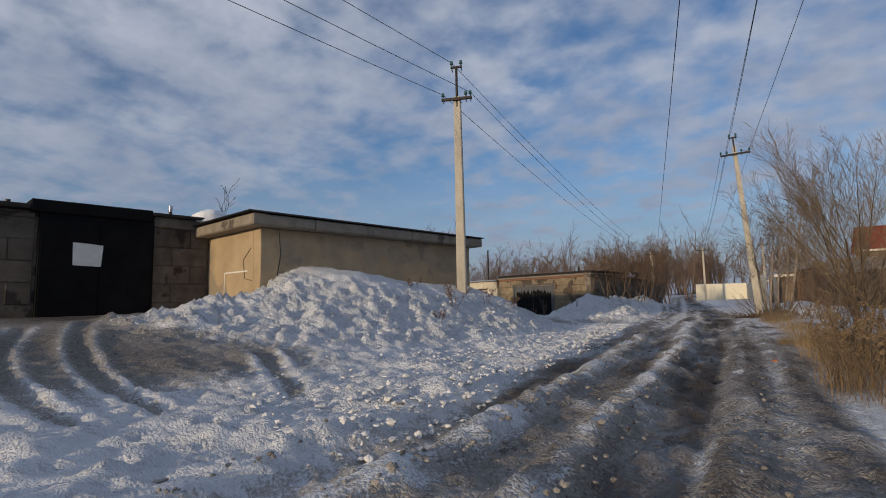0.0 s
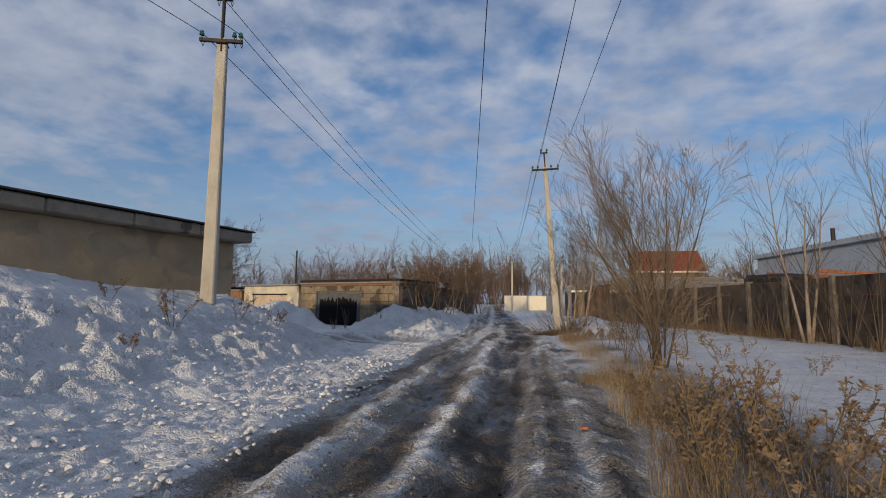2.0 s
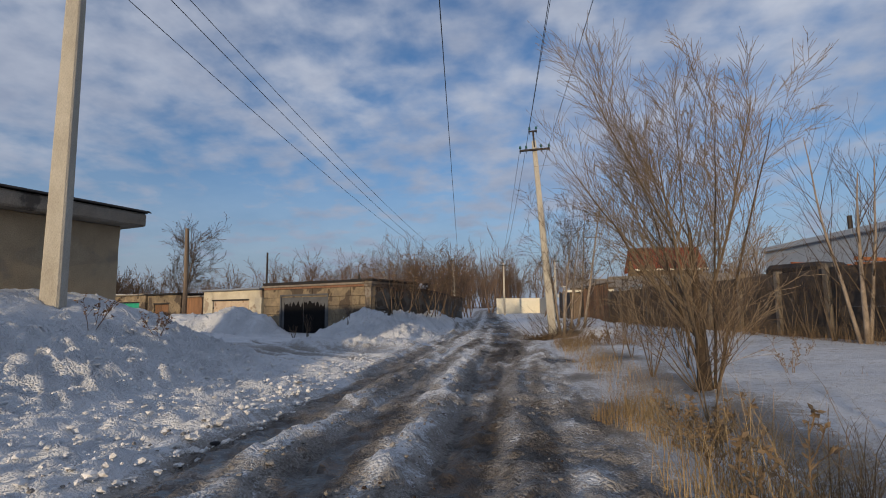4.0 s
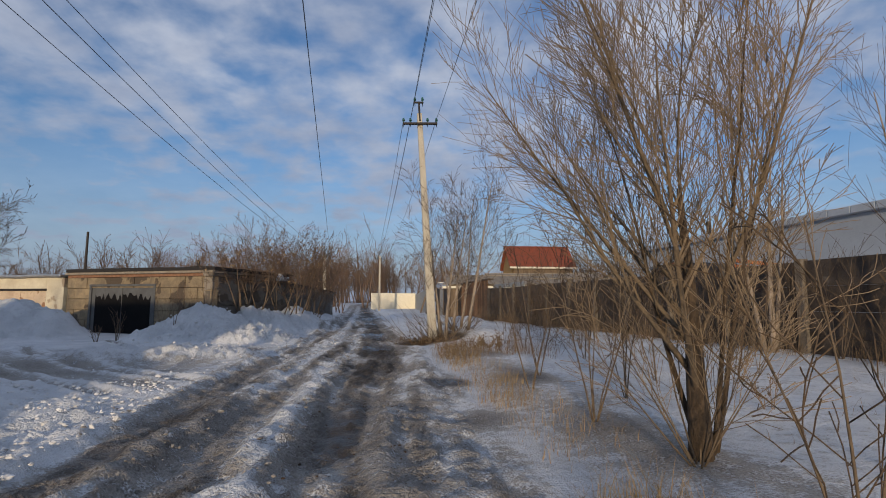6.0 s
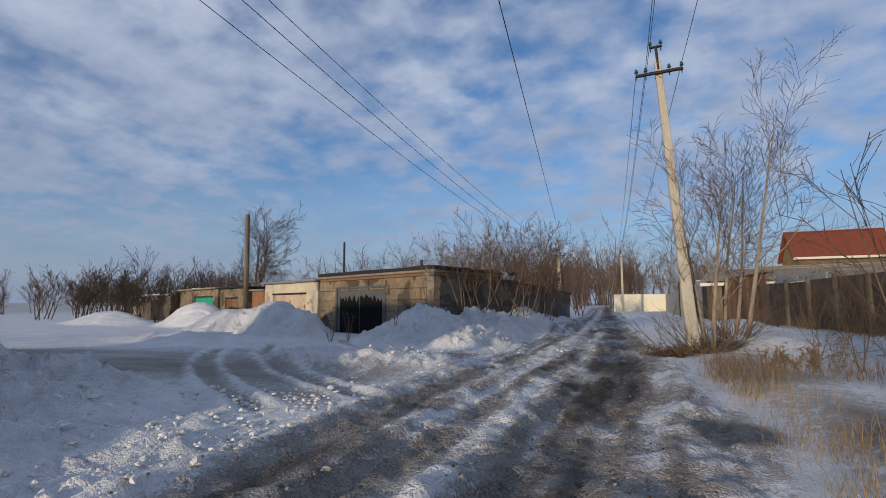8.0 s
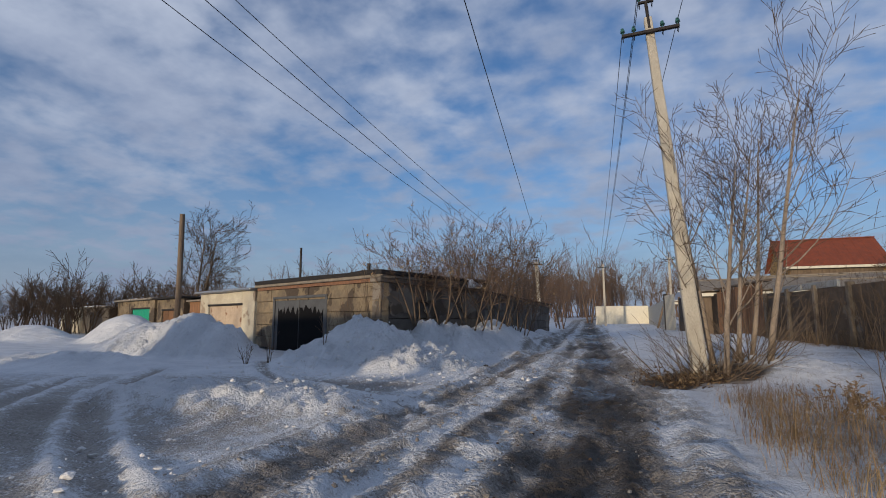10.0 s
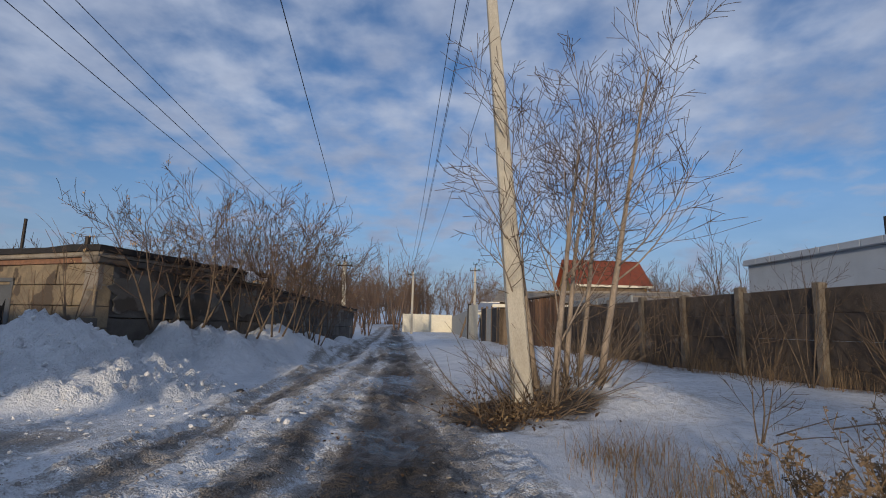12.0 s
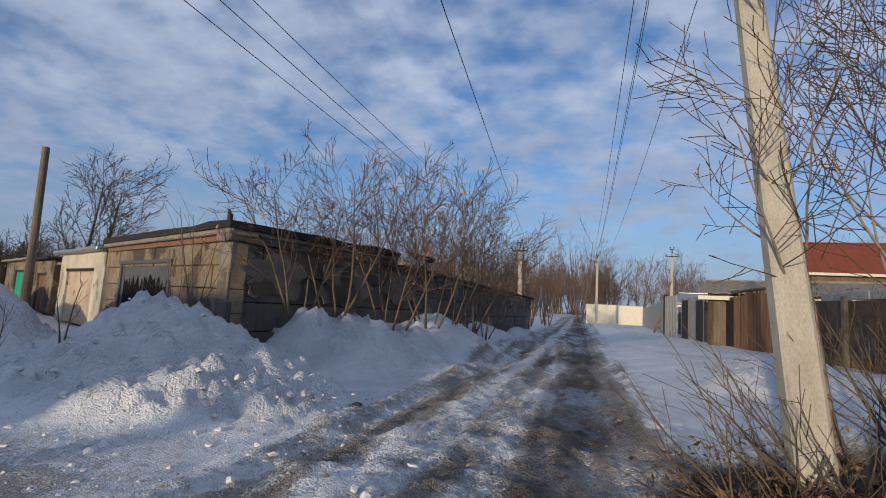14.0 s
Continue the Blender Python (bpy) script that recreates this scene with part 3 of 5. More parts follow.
# ---- buildings ----
def wall_grid(name, w, d, h, course, length, mat, parent, skip=(), seed=0, gap=0.012, z0=0.0):
    """Block courses laid along x from 0 to w, face at y = 0, each block a part; skip holds openings (x0, x1, z0, z1)."""
    r = random.Random(seed)
    z, row = z0, 0
    while z < h - 0.02:
        z1 = min(h, z + course)
        x = -length * (0.5 if row % 2 else 0.0)
        while x < w - 0.02:
            a, b = max(0.0, x), min(w, x + length)
            x += length
            spans = [(a, b)]
            for s0, s1, t0, t1 in skip:
                if z1 <= t0 + 0.02 or z >= t1 - 0.02:
                    continue
                spans = [q for p0, p1 in spans for q in ((p0, min(p1, s0)), (max(p0, s1), p1)) if q[1] - q[0] > 0.03]
            for p0, p1 in spans:
                o = r.uniform(-0.012, 0.012)
                part(name, box((p0 + gap / 2, o, z + gap / 2), (p1 - gap / 2, d, z1 - gap / 2), 0.014), mat, parent)
        z, row = z1, row + 1


# plastered garage with a heavy concrete roof slab, its back to the bank of snow
A = Vector((-7.27, 7.04, 0))
AU = Vector((0.174, 0.985, 0)).normalized()
a_rot = math.degrees(math.atan2(AU.y, AU.x))
A_LEN, A_DEP, A_H = 6.8, 4.6, 2.5
garage = thing("plastered_garage", pose(A.x, A.y, 0, 0, 0, a_rot), "ochre-grey plastered garage with a concrete roof slab behind a snowbank", "garage")
bm = box((0, 0, 0), (A_LEN, 0.3, A_H), 0.015, 0.012, 14)
part("road_wall", bm, M["plaster"], garage)
part("end_wall", box((0, 0.3, 0), (0.3, A_DEP, A_H), 0.015, 0.012, 10), M["plaster"], garage)
part("far_end_wall", box((A_LEN - 0.3, 0.3, 0), (A_LEN, A_DEP, A_H), 0.015), M["plaster"], garage)
part("back_wall", box((0.3, A_DEP - 0.3, 0), (A_LEN - 0.3, A_DEP, A_H), 0.015), M["plaster"], garage)
r = random.Random(3)
for k in range(5):
    x0 = -0.35 + k * (A_LEN + 0.6) / 5
    part("roof_slab", box((x0 + 0.004, -0.33, A_H + 0.002), (x0 + (A_LEN + 0.6) / 5 - 0.004, A_DEP, A_H + 0.24 + r.uniform(-0.008, 0.008)), 0.03, 0.008, 5), M["slab"], garage, "weathered grey concrete slab")
bm = bmesh.new()
last = None
for k in range(89):
    y0 = -0.36 + k * (A_DEP + 0.36) / 88
    pair = [bm.verts.new((x, y0, A_H + 0.255 + 0.035 * (k % 2))) for x in (-0.42, A_LEN + 0.3)]
    if last:
        bm.faces.new((last[0], last[1], pair[1], pair[0]))
    last = pair
ex = bmesh.ops.extrude_face_region(bm, geom=bm.faces[:])
for v in ex["geom"]:
    if isinstance(v, bmesh.types.BMVert):
        v.co.z += 0.012
bmesh.ops.recalc_face_normals(bm, faces=bm.faces[:])
part("corrugated_roof", bm, M["roofing"], garage, "dark corrugated roofing sheet")
# chipped plaster: raised flakes and long cracks
for k, (x, z, w, h2) in enumerate(((0.3, 1.6, 0.6, 0.9), (1.35, 1.9, 0.4, 0.55), (3.3, 1.8, 1.1, 0.55), (5.2, 1.65, 1.3, 0.6), (2.3, 2.1, 0.5, 0.32))):
    bm = bmesh.new()
    ring = [bm.verts.new((x + w * (0.5 + (0.42 + 0.12 * math.sin(3 * a + k)) * math.cos(a)), -0.007, z + h2 * (0.5 + (0.42 + 0.1 * math.cos(2.3 * a + k)) * math.sin(a)))) for a in np.linspace(0, 2 * math.pi, 22, endpoint=False)]
    f = bm.faces.new(ring)
    ex = bmesh.ops.extrude_face_region(bm, geom=[f])
    for v in ex["geom"]:
        if isinstance(v, bmesh.types.BMVert):
            v.co.y += 0.006
    part("plaster_patch", bm, M["patch"], garage, "greyer repair patch of plaster")
for pts in (((0.42, 2.45), (0.46, 1.95), (0.38, 1.45), (0.43, 0.8)),):
    v, f = [], []
    tube(v, f, [Vector((x, -0.004, z)) for x, z in pts], [0.008, 0.014, 0.012, 0.008], 5)
    raw("crack", v, f, M["asphalt_bit"], garage, "dark crack in the plaster")
v, f = [], []
tube(v, f, [Vector((-0.004, y, z)) for y, z in ((0.4, 2.1), (0.75, 1.85), (0.65, 1.45), (0.35, 1.4))], [0.008] * 4, 5)
raw("crack", v, f, M["asphalt_bit"], garage, "dark crack in the plaster")
for y0, z0, y1, z1 in ((0.55, 1.6, 1.65, 1.63), (1.63, 1.0, 1.66, 1.6)):
    part("whitewash_stroke", box((-0.006, y0, z0), (0.0, y1, z1), 0.0), M["white"], garage, "faded whitewash outline of a square")

# the row with the black gate, facing the road
B0 = A + AU * 0.0 + Vector((-AU.y, AU.x, 0)) * 2.5
row_dir = AU
ang = math.degrees(math.atan2(row_dir.y, row_dir.x))
row = thing("block_garage_row", pose(B0.x, B0.y, 0.55, 0, 0, ang), "sooty grey block garage row with tar-felt roof edge", "garage")
wall_grid("block", 1.2, 0.3, 2.1, 0.42, 0.8, M["grey_wall"], row, seed=1)
for o in [o for o in row.children]:
    o.location.x = -1.25
part("wall", box((-1.25, 0.02, -0.4), (0.6, 0.32, 2.12), 0.01), M["grey_wall"], row)
part("lintel", box((-1.25, -0.03, 2.12), (0.6, 0.3, 2.36), 0.02, 0.008, 4), M["dark_grey"], row)
part("roof_felt", box((-1.3, -0.14, 2.36), (6.0, 5.0, 2.43), 0.015), M["roofing"], row)
gate = part("black_gate", box((-3.3, -0.06, -0.35), (-1.25, 0.06, 2.22), 0.01), M["black"], row, "matt black steel garage gate")
part("gate_leaf", box((-3.27, -0.075, -0.3), (-2.3, -0.062, 2.1), 0.004), M["black"], gate)
part("gate_leaf", box((-2.26, -0.075, -0.3), (-1.3, -0.062, 2.1), 0.004), M["black"], gate)
bm = bmesh.new()
ring = [bm.verts.new(p) for p in ((-2.74, -0.082, 1.2), (-2.25, -0.082, 1.18), (-2.22, -0.082, 1.62), (-2.5, -0.082, 1.65), (-2.75, -0.082, 1.66))]
f = bm.faces.new(ring)
part("white_panel", bm, M["white"], gate, "white painted square")
part("roof_over_gate", box((-3.45, -0.12, 2.22), (-1.3, 5.0, 2.47), 0.02), M["black"], row)
wall_grid("block", 2.4, 0.3, 2.2, 0.42, 0.8, M["grey_wall"], row, seed=2)
for o in list(row.children)[-19:]:
    if o.name.startswith("block"):
        o.location.x = -5.75
part("wall", box((-30.0, 0.02, -0.4), (-3.3, 0.32, 2.25), 0.01), M["grey_wall"], row)
part("roof_felt", box((-30.0, -0.12, 2.26), (-3.45, 5.0, 2.36), 0.02), M["roofing"], row)
part("back_wall", box((-30.0, 4.7, -0.4), (6.0, 5.0, 2.25), 0.01), M["grey_wall"], row)
for x, y, h2, mt in ((-3.6, 1.6, 0.25, "steel_dark"), (-3.2, 2.0, 0.14, "steel_dark"), (-0.6, 0.9, 0.26, "steel_dark"), (0.75, 0.8, 0.16, "steel_dark")):
    p = rod("stove_pipe", (x, y, 2.4), (x, y, 2.4 + h2), 0.04, M[mt], row, "sheet-metal stove pipe")
    rod("cap", (x, y, 2.4 + h2), (x, y, 2.4 + h2 + (0.14 if x == -0.6 else 0.03)), 0.045, M["galv" if x == -0.6 else "steel_dark"], p)
bm = bmesh.new()
bmesh.ops.create_icosphere(bm, subdivisions=3, radius=0.5)
for q in bm.verts:
    q.co = Vector((q.co.x * 0.8, q.co.y * 1.0, max(-0.1, q.co.z * 0.5))) + Vector(noise.noise_vector(q.co * 3)) * 0.06
rs = part("roof_snow", bm, M["snow"])
rs.location = row.matrix_world @ Vector((0.1, 0.2, 2.42))
tagged(rs, "leftover lump of snow on the garage roof", "snow")

# the far row: dark-doored garage at the corner, then cream, green and older ones
P = Vector((-6.2, 26.35, 0))
ROW_A = 180 - 20.0


def row_at(s, z=0.0, out=0.0):
    """Pose on the far row's front line, s metres from its corner; local x runs away from the road, local -y faces the yard."""
    u, n = Vector((-0.94, 0.342, 0)), Vector((-0.342, -0.94, 0))
    q = P + u * s + n * out
    return pose(q.x, q.y, z, 0, 0, 0) @ Matrix(((-0.94, 0.342, 0, 0), (0.342, 0.94, 0, 0), (0, 0, 1, 0), (0, 0, 0, 1)))


corner = thing("corner_garage", pose(0, 0, 0.07), "ochre block garage with black-painted gate and tar roof", "garage")


def placed(ob, m):
    ob.matrix_local = m
    return ob


def front_box(name, lo, hi, mat, parent, label="", bevel=0.012, rough=0.0, cuts=0, flip=True):
    """A box in the row's own measures: s along, y into the building, z up."""
    bm = box(lo, hi, bevel, rough, cuts)
    m = row_at(0)
    for v in bm.verts:
        v.co = m @ v.co
    if flip:
        bmesh.ops.reverse_faces(bm, faces=bm.faces[:])
    return part(name, bm, mat, parent, label)


FW = 6.75
r = random.Random(5)
z = 0.0
for c in range(5):
    h2 = 0.385
    s0 = 0.0 if c % 2 else -0.0
    s = 0.0
    while s < FW - 0.05:
        e = min(FW, s + (0.6 if (c % 2 and s == 0) else 1.15))
        lo_s, hi_s = s, e
        s = e
        for p0, p1 in ([(lo_s, min(hi_s, 2.45)), (max(lo_s, 5.55), hi_s)] if c < 4 else [(lo_s, hi_s)]):
            if p1 - p0 > 0.05:
                o = r.uniform(-0.015, 0.012)
                front_box("block", (p0 + 0.006, o, c * h2 + 0.006), (p1 - 0.006, 0.3, (c + 1) * h2 - 0.006), M["ochre"], corner)
front_box("brick_course", (0, -0.02, 1.93), (FW, 0.28, 2.03), M["brick"], corner, "red brick course", 0.008, 0.01, 8)
front_box("concrete_edge", (-0.12, -0.12, 2.03), (FW + 0.05, 0.4, 2.12), M["slab"], corner, "crumbling concrete roof edge", 0.02, 0.02, 10)
front_box("gate_frame", (2.42, -0.03, -0.1), (2.52, 0.1, 1.66), M["gate_grey"], corner)
front_box("gate_frame", (5.48, -0.03, -0.1), (5.58, 0.1, 1.66), M["gate_grey"], corner)
front_box("gate_lintel", (2.42, -0.04, 1.6), (5.58, 0.1, 1.68), M["gate_grey"], corner)
g1 = front_box("gate", (2.52, 0.02, -0.1), (3.99, 0.08, 1.6), M["gate_grey"], corner, "grey steel gate leaf with black paint")
g2 = front_box("gate", (4.01, 0.02, -0.1), (5.48, 0.08, 1.6), M["gate_grey"], corner, "grey steel gate leaf with black paint")
for gl, s0, s1 in ((g1, 2.65, 3.98), (g2, 4.02, 5.3)):
    bm = bmesh.new()
    rr = random.Random(int(s0 * 10))
    n = 16
    pts = [(s0, -0.08)] + [(s0 + (s1 - s0) * k / n, 1.12 + 0.28 * rr.random() - 0.1 * abs(k - n / 2) / n) for k in range(n + 1)] + [(s1, -0.08)]
    vs = [bm.verts.new(row_at(0) @ Vector((a, 0.016, b))) for a, b in pts]
    bm.faces.new(vs)
    part("black_paint", bm, M["black"], gl, "ragged coat of black paint")
# side wall along the road
SD = Vector((0.20, 0.98, 0)).normalized()
SIDE = 5.2


def side_at(s, o, z):
    """Along the corner garage's road side: s from the corner, o outwards to the road."""
    return P + SD * s + Vector((SD.y, -SD.x, 0)) * o + Vector((0, 0, z))


def side_box(name, lo, hi, mat, parent, label="", bevel=0.012, rough=0.0, cuts=0):
    bm = box(lo, hi, bevel, rough, cuts)
    for v in bm.verts:
        v.co = side_at(v.co.x, -v.co.y, v.co.z)
    return part(name, bm, mat, parent, label)


# blocks here are greyer and darker than the ochre front
r = random.Random(8)
for c in range(4):
    s = 0.0
    while s < SIDE - 0.1:
        e = min(SIDE, s + (0.6 if c % 2 else 1.2) if s == 0 else s + 1.2)
        o = r.uniform(-0.02, 0.02)
        side_box("block", (s + 0.008, o, c * 0.48 + 0.008), (e - 0.008, 0.3, (c + 1) * 0.48 - 0.008), M["dark_grey"], corner)
        s = e
# smeared render still clinging to the side wall, with ragged outlines
for k, (s0, z0, w, h2) in enumerate(((0.25, 1.05, 1.3, 0.75), (1.9, 0.95, 1.4, 0.85), (3.7, 1.1, 1.2, 0.7))):
    bm = bmesh.new()
    ring = []
    for a in np.linspace(0, 2 * math.pi, 30, endpoint=False):
        q = 0.46 + 0.07 * math.sin(5 * a + 2 * k) + 0.05 * math.sin(11 * a + k)
        c0, c1 = math.cos(a), math.sin(a)
        sq = max(abs(c0), abs(c1)) ** 0.6
        ring.append(bm.verts.new(side_at(s0 + w * (0.5 + q * c0 / sq), 0.045, z0 + h2 * (0.5 + q * c1 / sq))))
    f = bm.faces.new(ring)
    ex = bmesh.ops.extrude_face_region(bm, geom=[f])
    for v in ex["geom"]:
        if isinstance(v, bmesh.types.BMVert):
            v.co -= Vector((SD.y, -SD.x, 0)) * 0.03
    bmesh.ops.recalc_face_normals(bm, faces=bm.faces[:])
    part("render_patch", bm, M["grey_render"], corner, "remnant of grey render")
side_box("concrete_edge", (-0.1, -0.1, 1.92), (SIDE, 0.3, 2.05), M["dark_grey"], corner, "", 0.02, 0.03, 20)
side_box("concrete_edge", (-0.1, -0.14, 2.05), (SIDE, 0.3, 2.12), M["slab"], corner, "", 0.02, 0.03, 20)
u_row, n_row = Vector((-0.94, 0.342, 0)), Vector((-0.342, -0.94, 0))
n_side = Vector((SD.y, -SD.x, 0))
bm = bmesh.new()
plan = [P + n_row * 0.17 + n_side * 0.2]
plan += [plan[0] + u_row * (FW + 0.1) * k / 9 + n_row * 0.03 * math.sin(k * 2.3) for k in range(1, 10)]
back = [P + SD * (SIDE + 0.1) + n_side * 0.2 - SD * (SIDE + 0.1) * k / 12 + n_side * 0.04 * math.sin(k * 1.9) for k in range(12)]
plan += [plan[-1] + SD * (SIDE + 0.1)] + back
f = bm.faces.new([bm.verts.new(q + Vector((0, 0, 2.12))) for q in plan])
ex = bmesh.ops.extrude_face_region(bm, geom=[f])
for k, v in enumerate(g for g in ex["geom"] if isinstance(g, bmesh.types.BMVert)):
    v.co.z += 0.11 + 0.022 * math.sin(k * 1.7)
bmesh.ops.recalc_face_normals(bm, faces=bm.faces[:])
part("roof_felt", bm, M["roofing"], corner, "black tar-felt roof with a ragged edge")
side_box("end_wall", (SIDE - 0.3, 0.32, 0), (SIDE, 6.0, 2.1), M["dark_grey"], corner)
# lower garages in line behind the corner one
Q0, QD = side_at(SIDE + 0.02, -0.05, 0), Vector((-0.085, 0.996, 0)).normalized()
rear = thing("rear_garage", Matrix.Identity(4), "low dark block garages with a tar-felt roof behind bushes", "garage")


def rear_box(name, lo, hi, mat, label="", bevel=0.012, rough=0.0, cuts=0):
    bm = box(lo, hi, bevel, rough, cuts)
    for v in bm.verts:
        v.co = Q0 + QD * v.co.x - Vector((QD.y, -QD.x, 0)) * v.co.y + Vector((0, 0, v.co.z))
    return part(name, bm, mat, rear, label)


for c in range(4):
    s = 0.0
    while s < 18.4:
        e = min(18.5, s + (1.2 if c % 2 else 2.4) if s == 0 else s + 2.4)
        o = r.uniform(-0.02, 0.02)
        rear_box("block", (s + 0.008, o, c * 0.45 + 0.008), (e - 0.008, 0.3, (c + 1) * 0.45 - 0.008), M["dark_grey"])
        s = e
rear_box("concrete_edge", (0.0, -0.12, 1.8), (18.6, 0.3, 1.9), M["dark_grey"], "", 0.02, 0.03, 16)
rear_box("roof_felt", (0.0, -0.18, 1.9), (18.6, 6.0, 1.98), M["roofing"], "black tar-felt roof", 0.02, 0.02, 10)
rear_box("end_wall", (18.2, 0.32, 0), (18.5, 6.0, 1.8), M["dark_grey"])
side_box("roof_snow_patch", (4.0, -0.24, 1.96), (4.9, 0.3, 2.2), M["snow"], corner, "patch of snow on the roof edge", 0.06, 0.08, 4)
rod("stove_pipe", side_at(0.5, -0.9, 2.15), side_at(0.5, -0.9, 2.5), 0.05, M["steel_dark"], corner)


def row_garage(name, s0, s1, h, wall, doorspec, label, setback=0.0, roof="galv"):
    g = thing(name, Matrix.Identity(4), label, "garage", "garages in the far row")
    d0, d1, dz, dmat = doorspec
    dep = 5.5
    for lo, hi in (((s0, setback, 0), (d0, setback + 0.3, h)), ((d1, setback, 0), (s1, setback + 0.3, h)), ((d0, setback, dz), (d1, setback + 0.3, h))):
        front_box("wall", lo, hi, M[wall], g, "", 0.012, 0.01, 4)
    front_box("side_wall", (s0, setback + 0.3, 0), (s0 + 0.25, dep, h - 0.1), M[wall], g)
    front_box("side_wall", (s1 - 0.25, setback + 0.3, 0), (s1, dep, h - 0.1), M[wall], g)
    front_box("roof", (s0 - 0.1, setback - 0.25, h), (s1 + 0.1, dep, h + 0.09), M[roof], g, "", 0.02, 0.02, 5)
    mid = (d0 + d1) / 2
    for a, b in ((d0 + 0.03, mid - 0.01), (mid + 0.01, d1 - 0.03)):
        leaf = front_box("gate_leaf", (a, setback + 0.06, 0), (b, setback + 0.12, dz - 0.02), M[dmat], g)
        front_box("hinge", ((a if a < mid - 0.1 else b) - 0.04, setback + 0.04, dz * 0.7), ((a if a < mid - 0.1 else b) + 0.04, setback + 0.07, dz * 0.7 + 0.12), M["steel_dark"], leaf)
    front_box("gate_frame", (d0 - 0.05, setback - 0.015, dz - 0.03), (d1 + 0.05, setback + 0.1, dz + 0.05), M["steel_dark"], g)
    g.location.z = 0.06
    return g


row_garage("cream_garage", 6.95, 11.7, 1.98, "cream", (7.9, 10.9, 1.5, "tan_door"), "cream rendered garage with tan gate and metal roof")
row_garage("ochre_garage", 14.4, 17.9, 1.92, "ochre", (15.6, 17.2, 1.4, "plank"), "ochre garage with a brown gate", 0.3, "roofing")
row_garage("green_door_garage", 18.0, 24.3, 1.95, "ochre", (18.7, 21.7, 1.52, "green"), "brown garage with a bright green gate", 0.2, "slab")
row_garage("old_garage", 26.5, 33.0, 1.7, "grey_wall", (28.0, 31.0, 1.4, "steel_dark"), "old grey garage half hidden by bushes", 0.3, "slab")
row_garage("pale_garage", 34.0, 40.0, 1.6, "cream", (36.0, 39.0, 1.35, "steel_dark"), "old pale garage with a dark gate", 0.3, "slab")
for s0, s1 in ((19, 23), (28, 32), (35, 39), (12.2, 14.0)):
    bm = box((s0, 0.1, 2.03 if s0 < 25 else 1.78), (s1, 3.0, 2.12 if s0 < 25 else 1.9), 0.03, 0.05, 6)
    for v in bm.verts:
        v.co = row_at(0) @ v.co
    if s0 == 12.2:
        bm.free()
        continue
    tagged(part("roof_snow", bm, M["snow"]), "thin layer of snow left on a garage roof", "snow")
shed = thing("brown_shed", Matrix.Identity(4), "low brown board shed between garages", "shed")
front_box("wall", (12.0, 0.5, 0), (14.2, 3.5, 1.8), M["plank"], shed)
front_box("roof", (11.9, 0.35, 1.8), (14.3, 3.7, 1.88), M["slab"], shed)
mast = rod("steel_mast", (-17.9, 37.5, 0.0), (-17.9, 37.5, 4.95), 0.075, M["steel_dark"], None, "", 12, 0.06)
tagged(mast, "thin dark steel pipe rising behind the garages", "pipe")
# weathered wooden pole beside the cream garage
wp = row_at(12.3, 0, 0.7).translation
v, f = [], []
tube(v, f, [Vector((wp.x, wp.y, 0.0)), Vector((wp.x + 0.02, wp.y, 2.7)), Vector((wp.x - 0.06, wp.y, 5.45))], [0.12, 0.115, 0.105], 12)
tagged(raw("wooden_pole", v, f, M["wood"]), "leaning grey weathered wooden pole with no wires", "pole")

# ---- the fence along the right-hand field ----
F0, FD = Vector((4.6, 39.0, 0)), Vector((0.206, -0.98, 0)).normalized()
FN = Vector((-FD.y, FD.x, 0)) * -1.0


def f_at(s, o, z):
    """s along the fence towards the walk's start, o towards the road."""
    return F0 + FD * s + FN * o + Vector((0, 0, z))


def f_box(name, lo, hi, mat, parent, label="", bevel=0.012, rough=0.0, cuts=0):
    bm = box(lo, hi, bevel, rough, cuts)
    for v in bm.verts:
        v.co = f_at(v.co.x, v.co.y, v.co.z)
    bmesh.ops.recalc_face_normals(bm, faces=bm.faces[:])
    return part(name, bm, mat, parent, label)


fence = thing("concrete_fence", Matrix.Identity(4), "dark weathered concrete slab fence with posts along the field", "fence")
r = random.Random(4)
BAY = 2.05
for k in range(17):
    s = -0.6 + k * BAY
    zb = 0.0
    lean = r.uniform(-0.03, 0.03)
    f_box("post", (s - 0.09, -0.06, 0), (s + 0.09, 0.14, 2.08 + r.uniform(-0.05, 0.06)), M["post"], fence, "", 0.02, 0.012, 3)
    for c in range(4):
        o = r.uniform(-0.02, 0.02)
        f_box("slab", (s + 0.1, -0.04 + o, c * 0.5 + 0.002), (s + BAY - 0.1, 0.05 + o, (c + 1) * 0.5 - 0.002 + (r.uniform(-0.03, 0.03) if c == 3 else 0)), M["fence"], fence, "", 0.006)
for k in range(5):
    s = 0.2 + k * 2.4
    f_box("grey_slate_strip", (s, -0.02, 2.0), (s + 2.3, 0.06, 2.22), M["grey_sheet"], fence, "strip of pale slate along the top") if k < 2 else None

planks = thing("plank_fence", Matrix.Identity(4), "rusty brown upright plank fence section", "fence")
for k in range(36):
    s = -7.0 + k * 0.165
    f_box("plank", (s, -0.02 + r.uniform(-0.02, 0.02), 0.1), (s + 0.15, 0.03, 2.45 + r.uniform(-0.12, 0.12)), M["plank"], planks, "", 0.004)
f_box("rail", (-7.0, -0.1, 0.7), (-1.0, -0.03, 0.8), M["wood"], planks)
f_box("rail", (-7.0, -0.1, 1.9), (-1.0, -0.03, 2.0), M["wood"], planks)
f_box("cap_board", (-7.2, -0.25, 2.55), (-0.6, 0.12, 2.62), M["wood"], planks, "weathered top board")
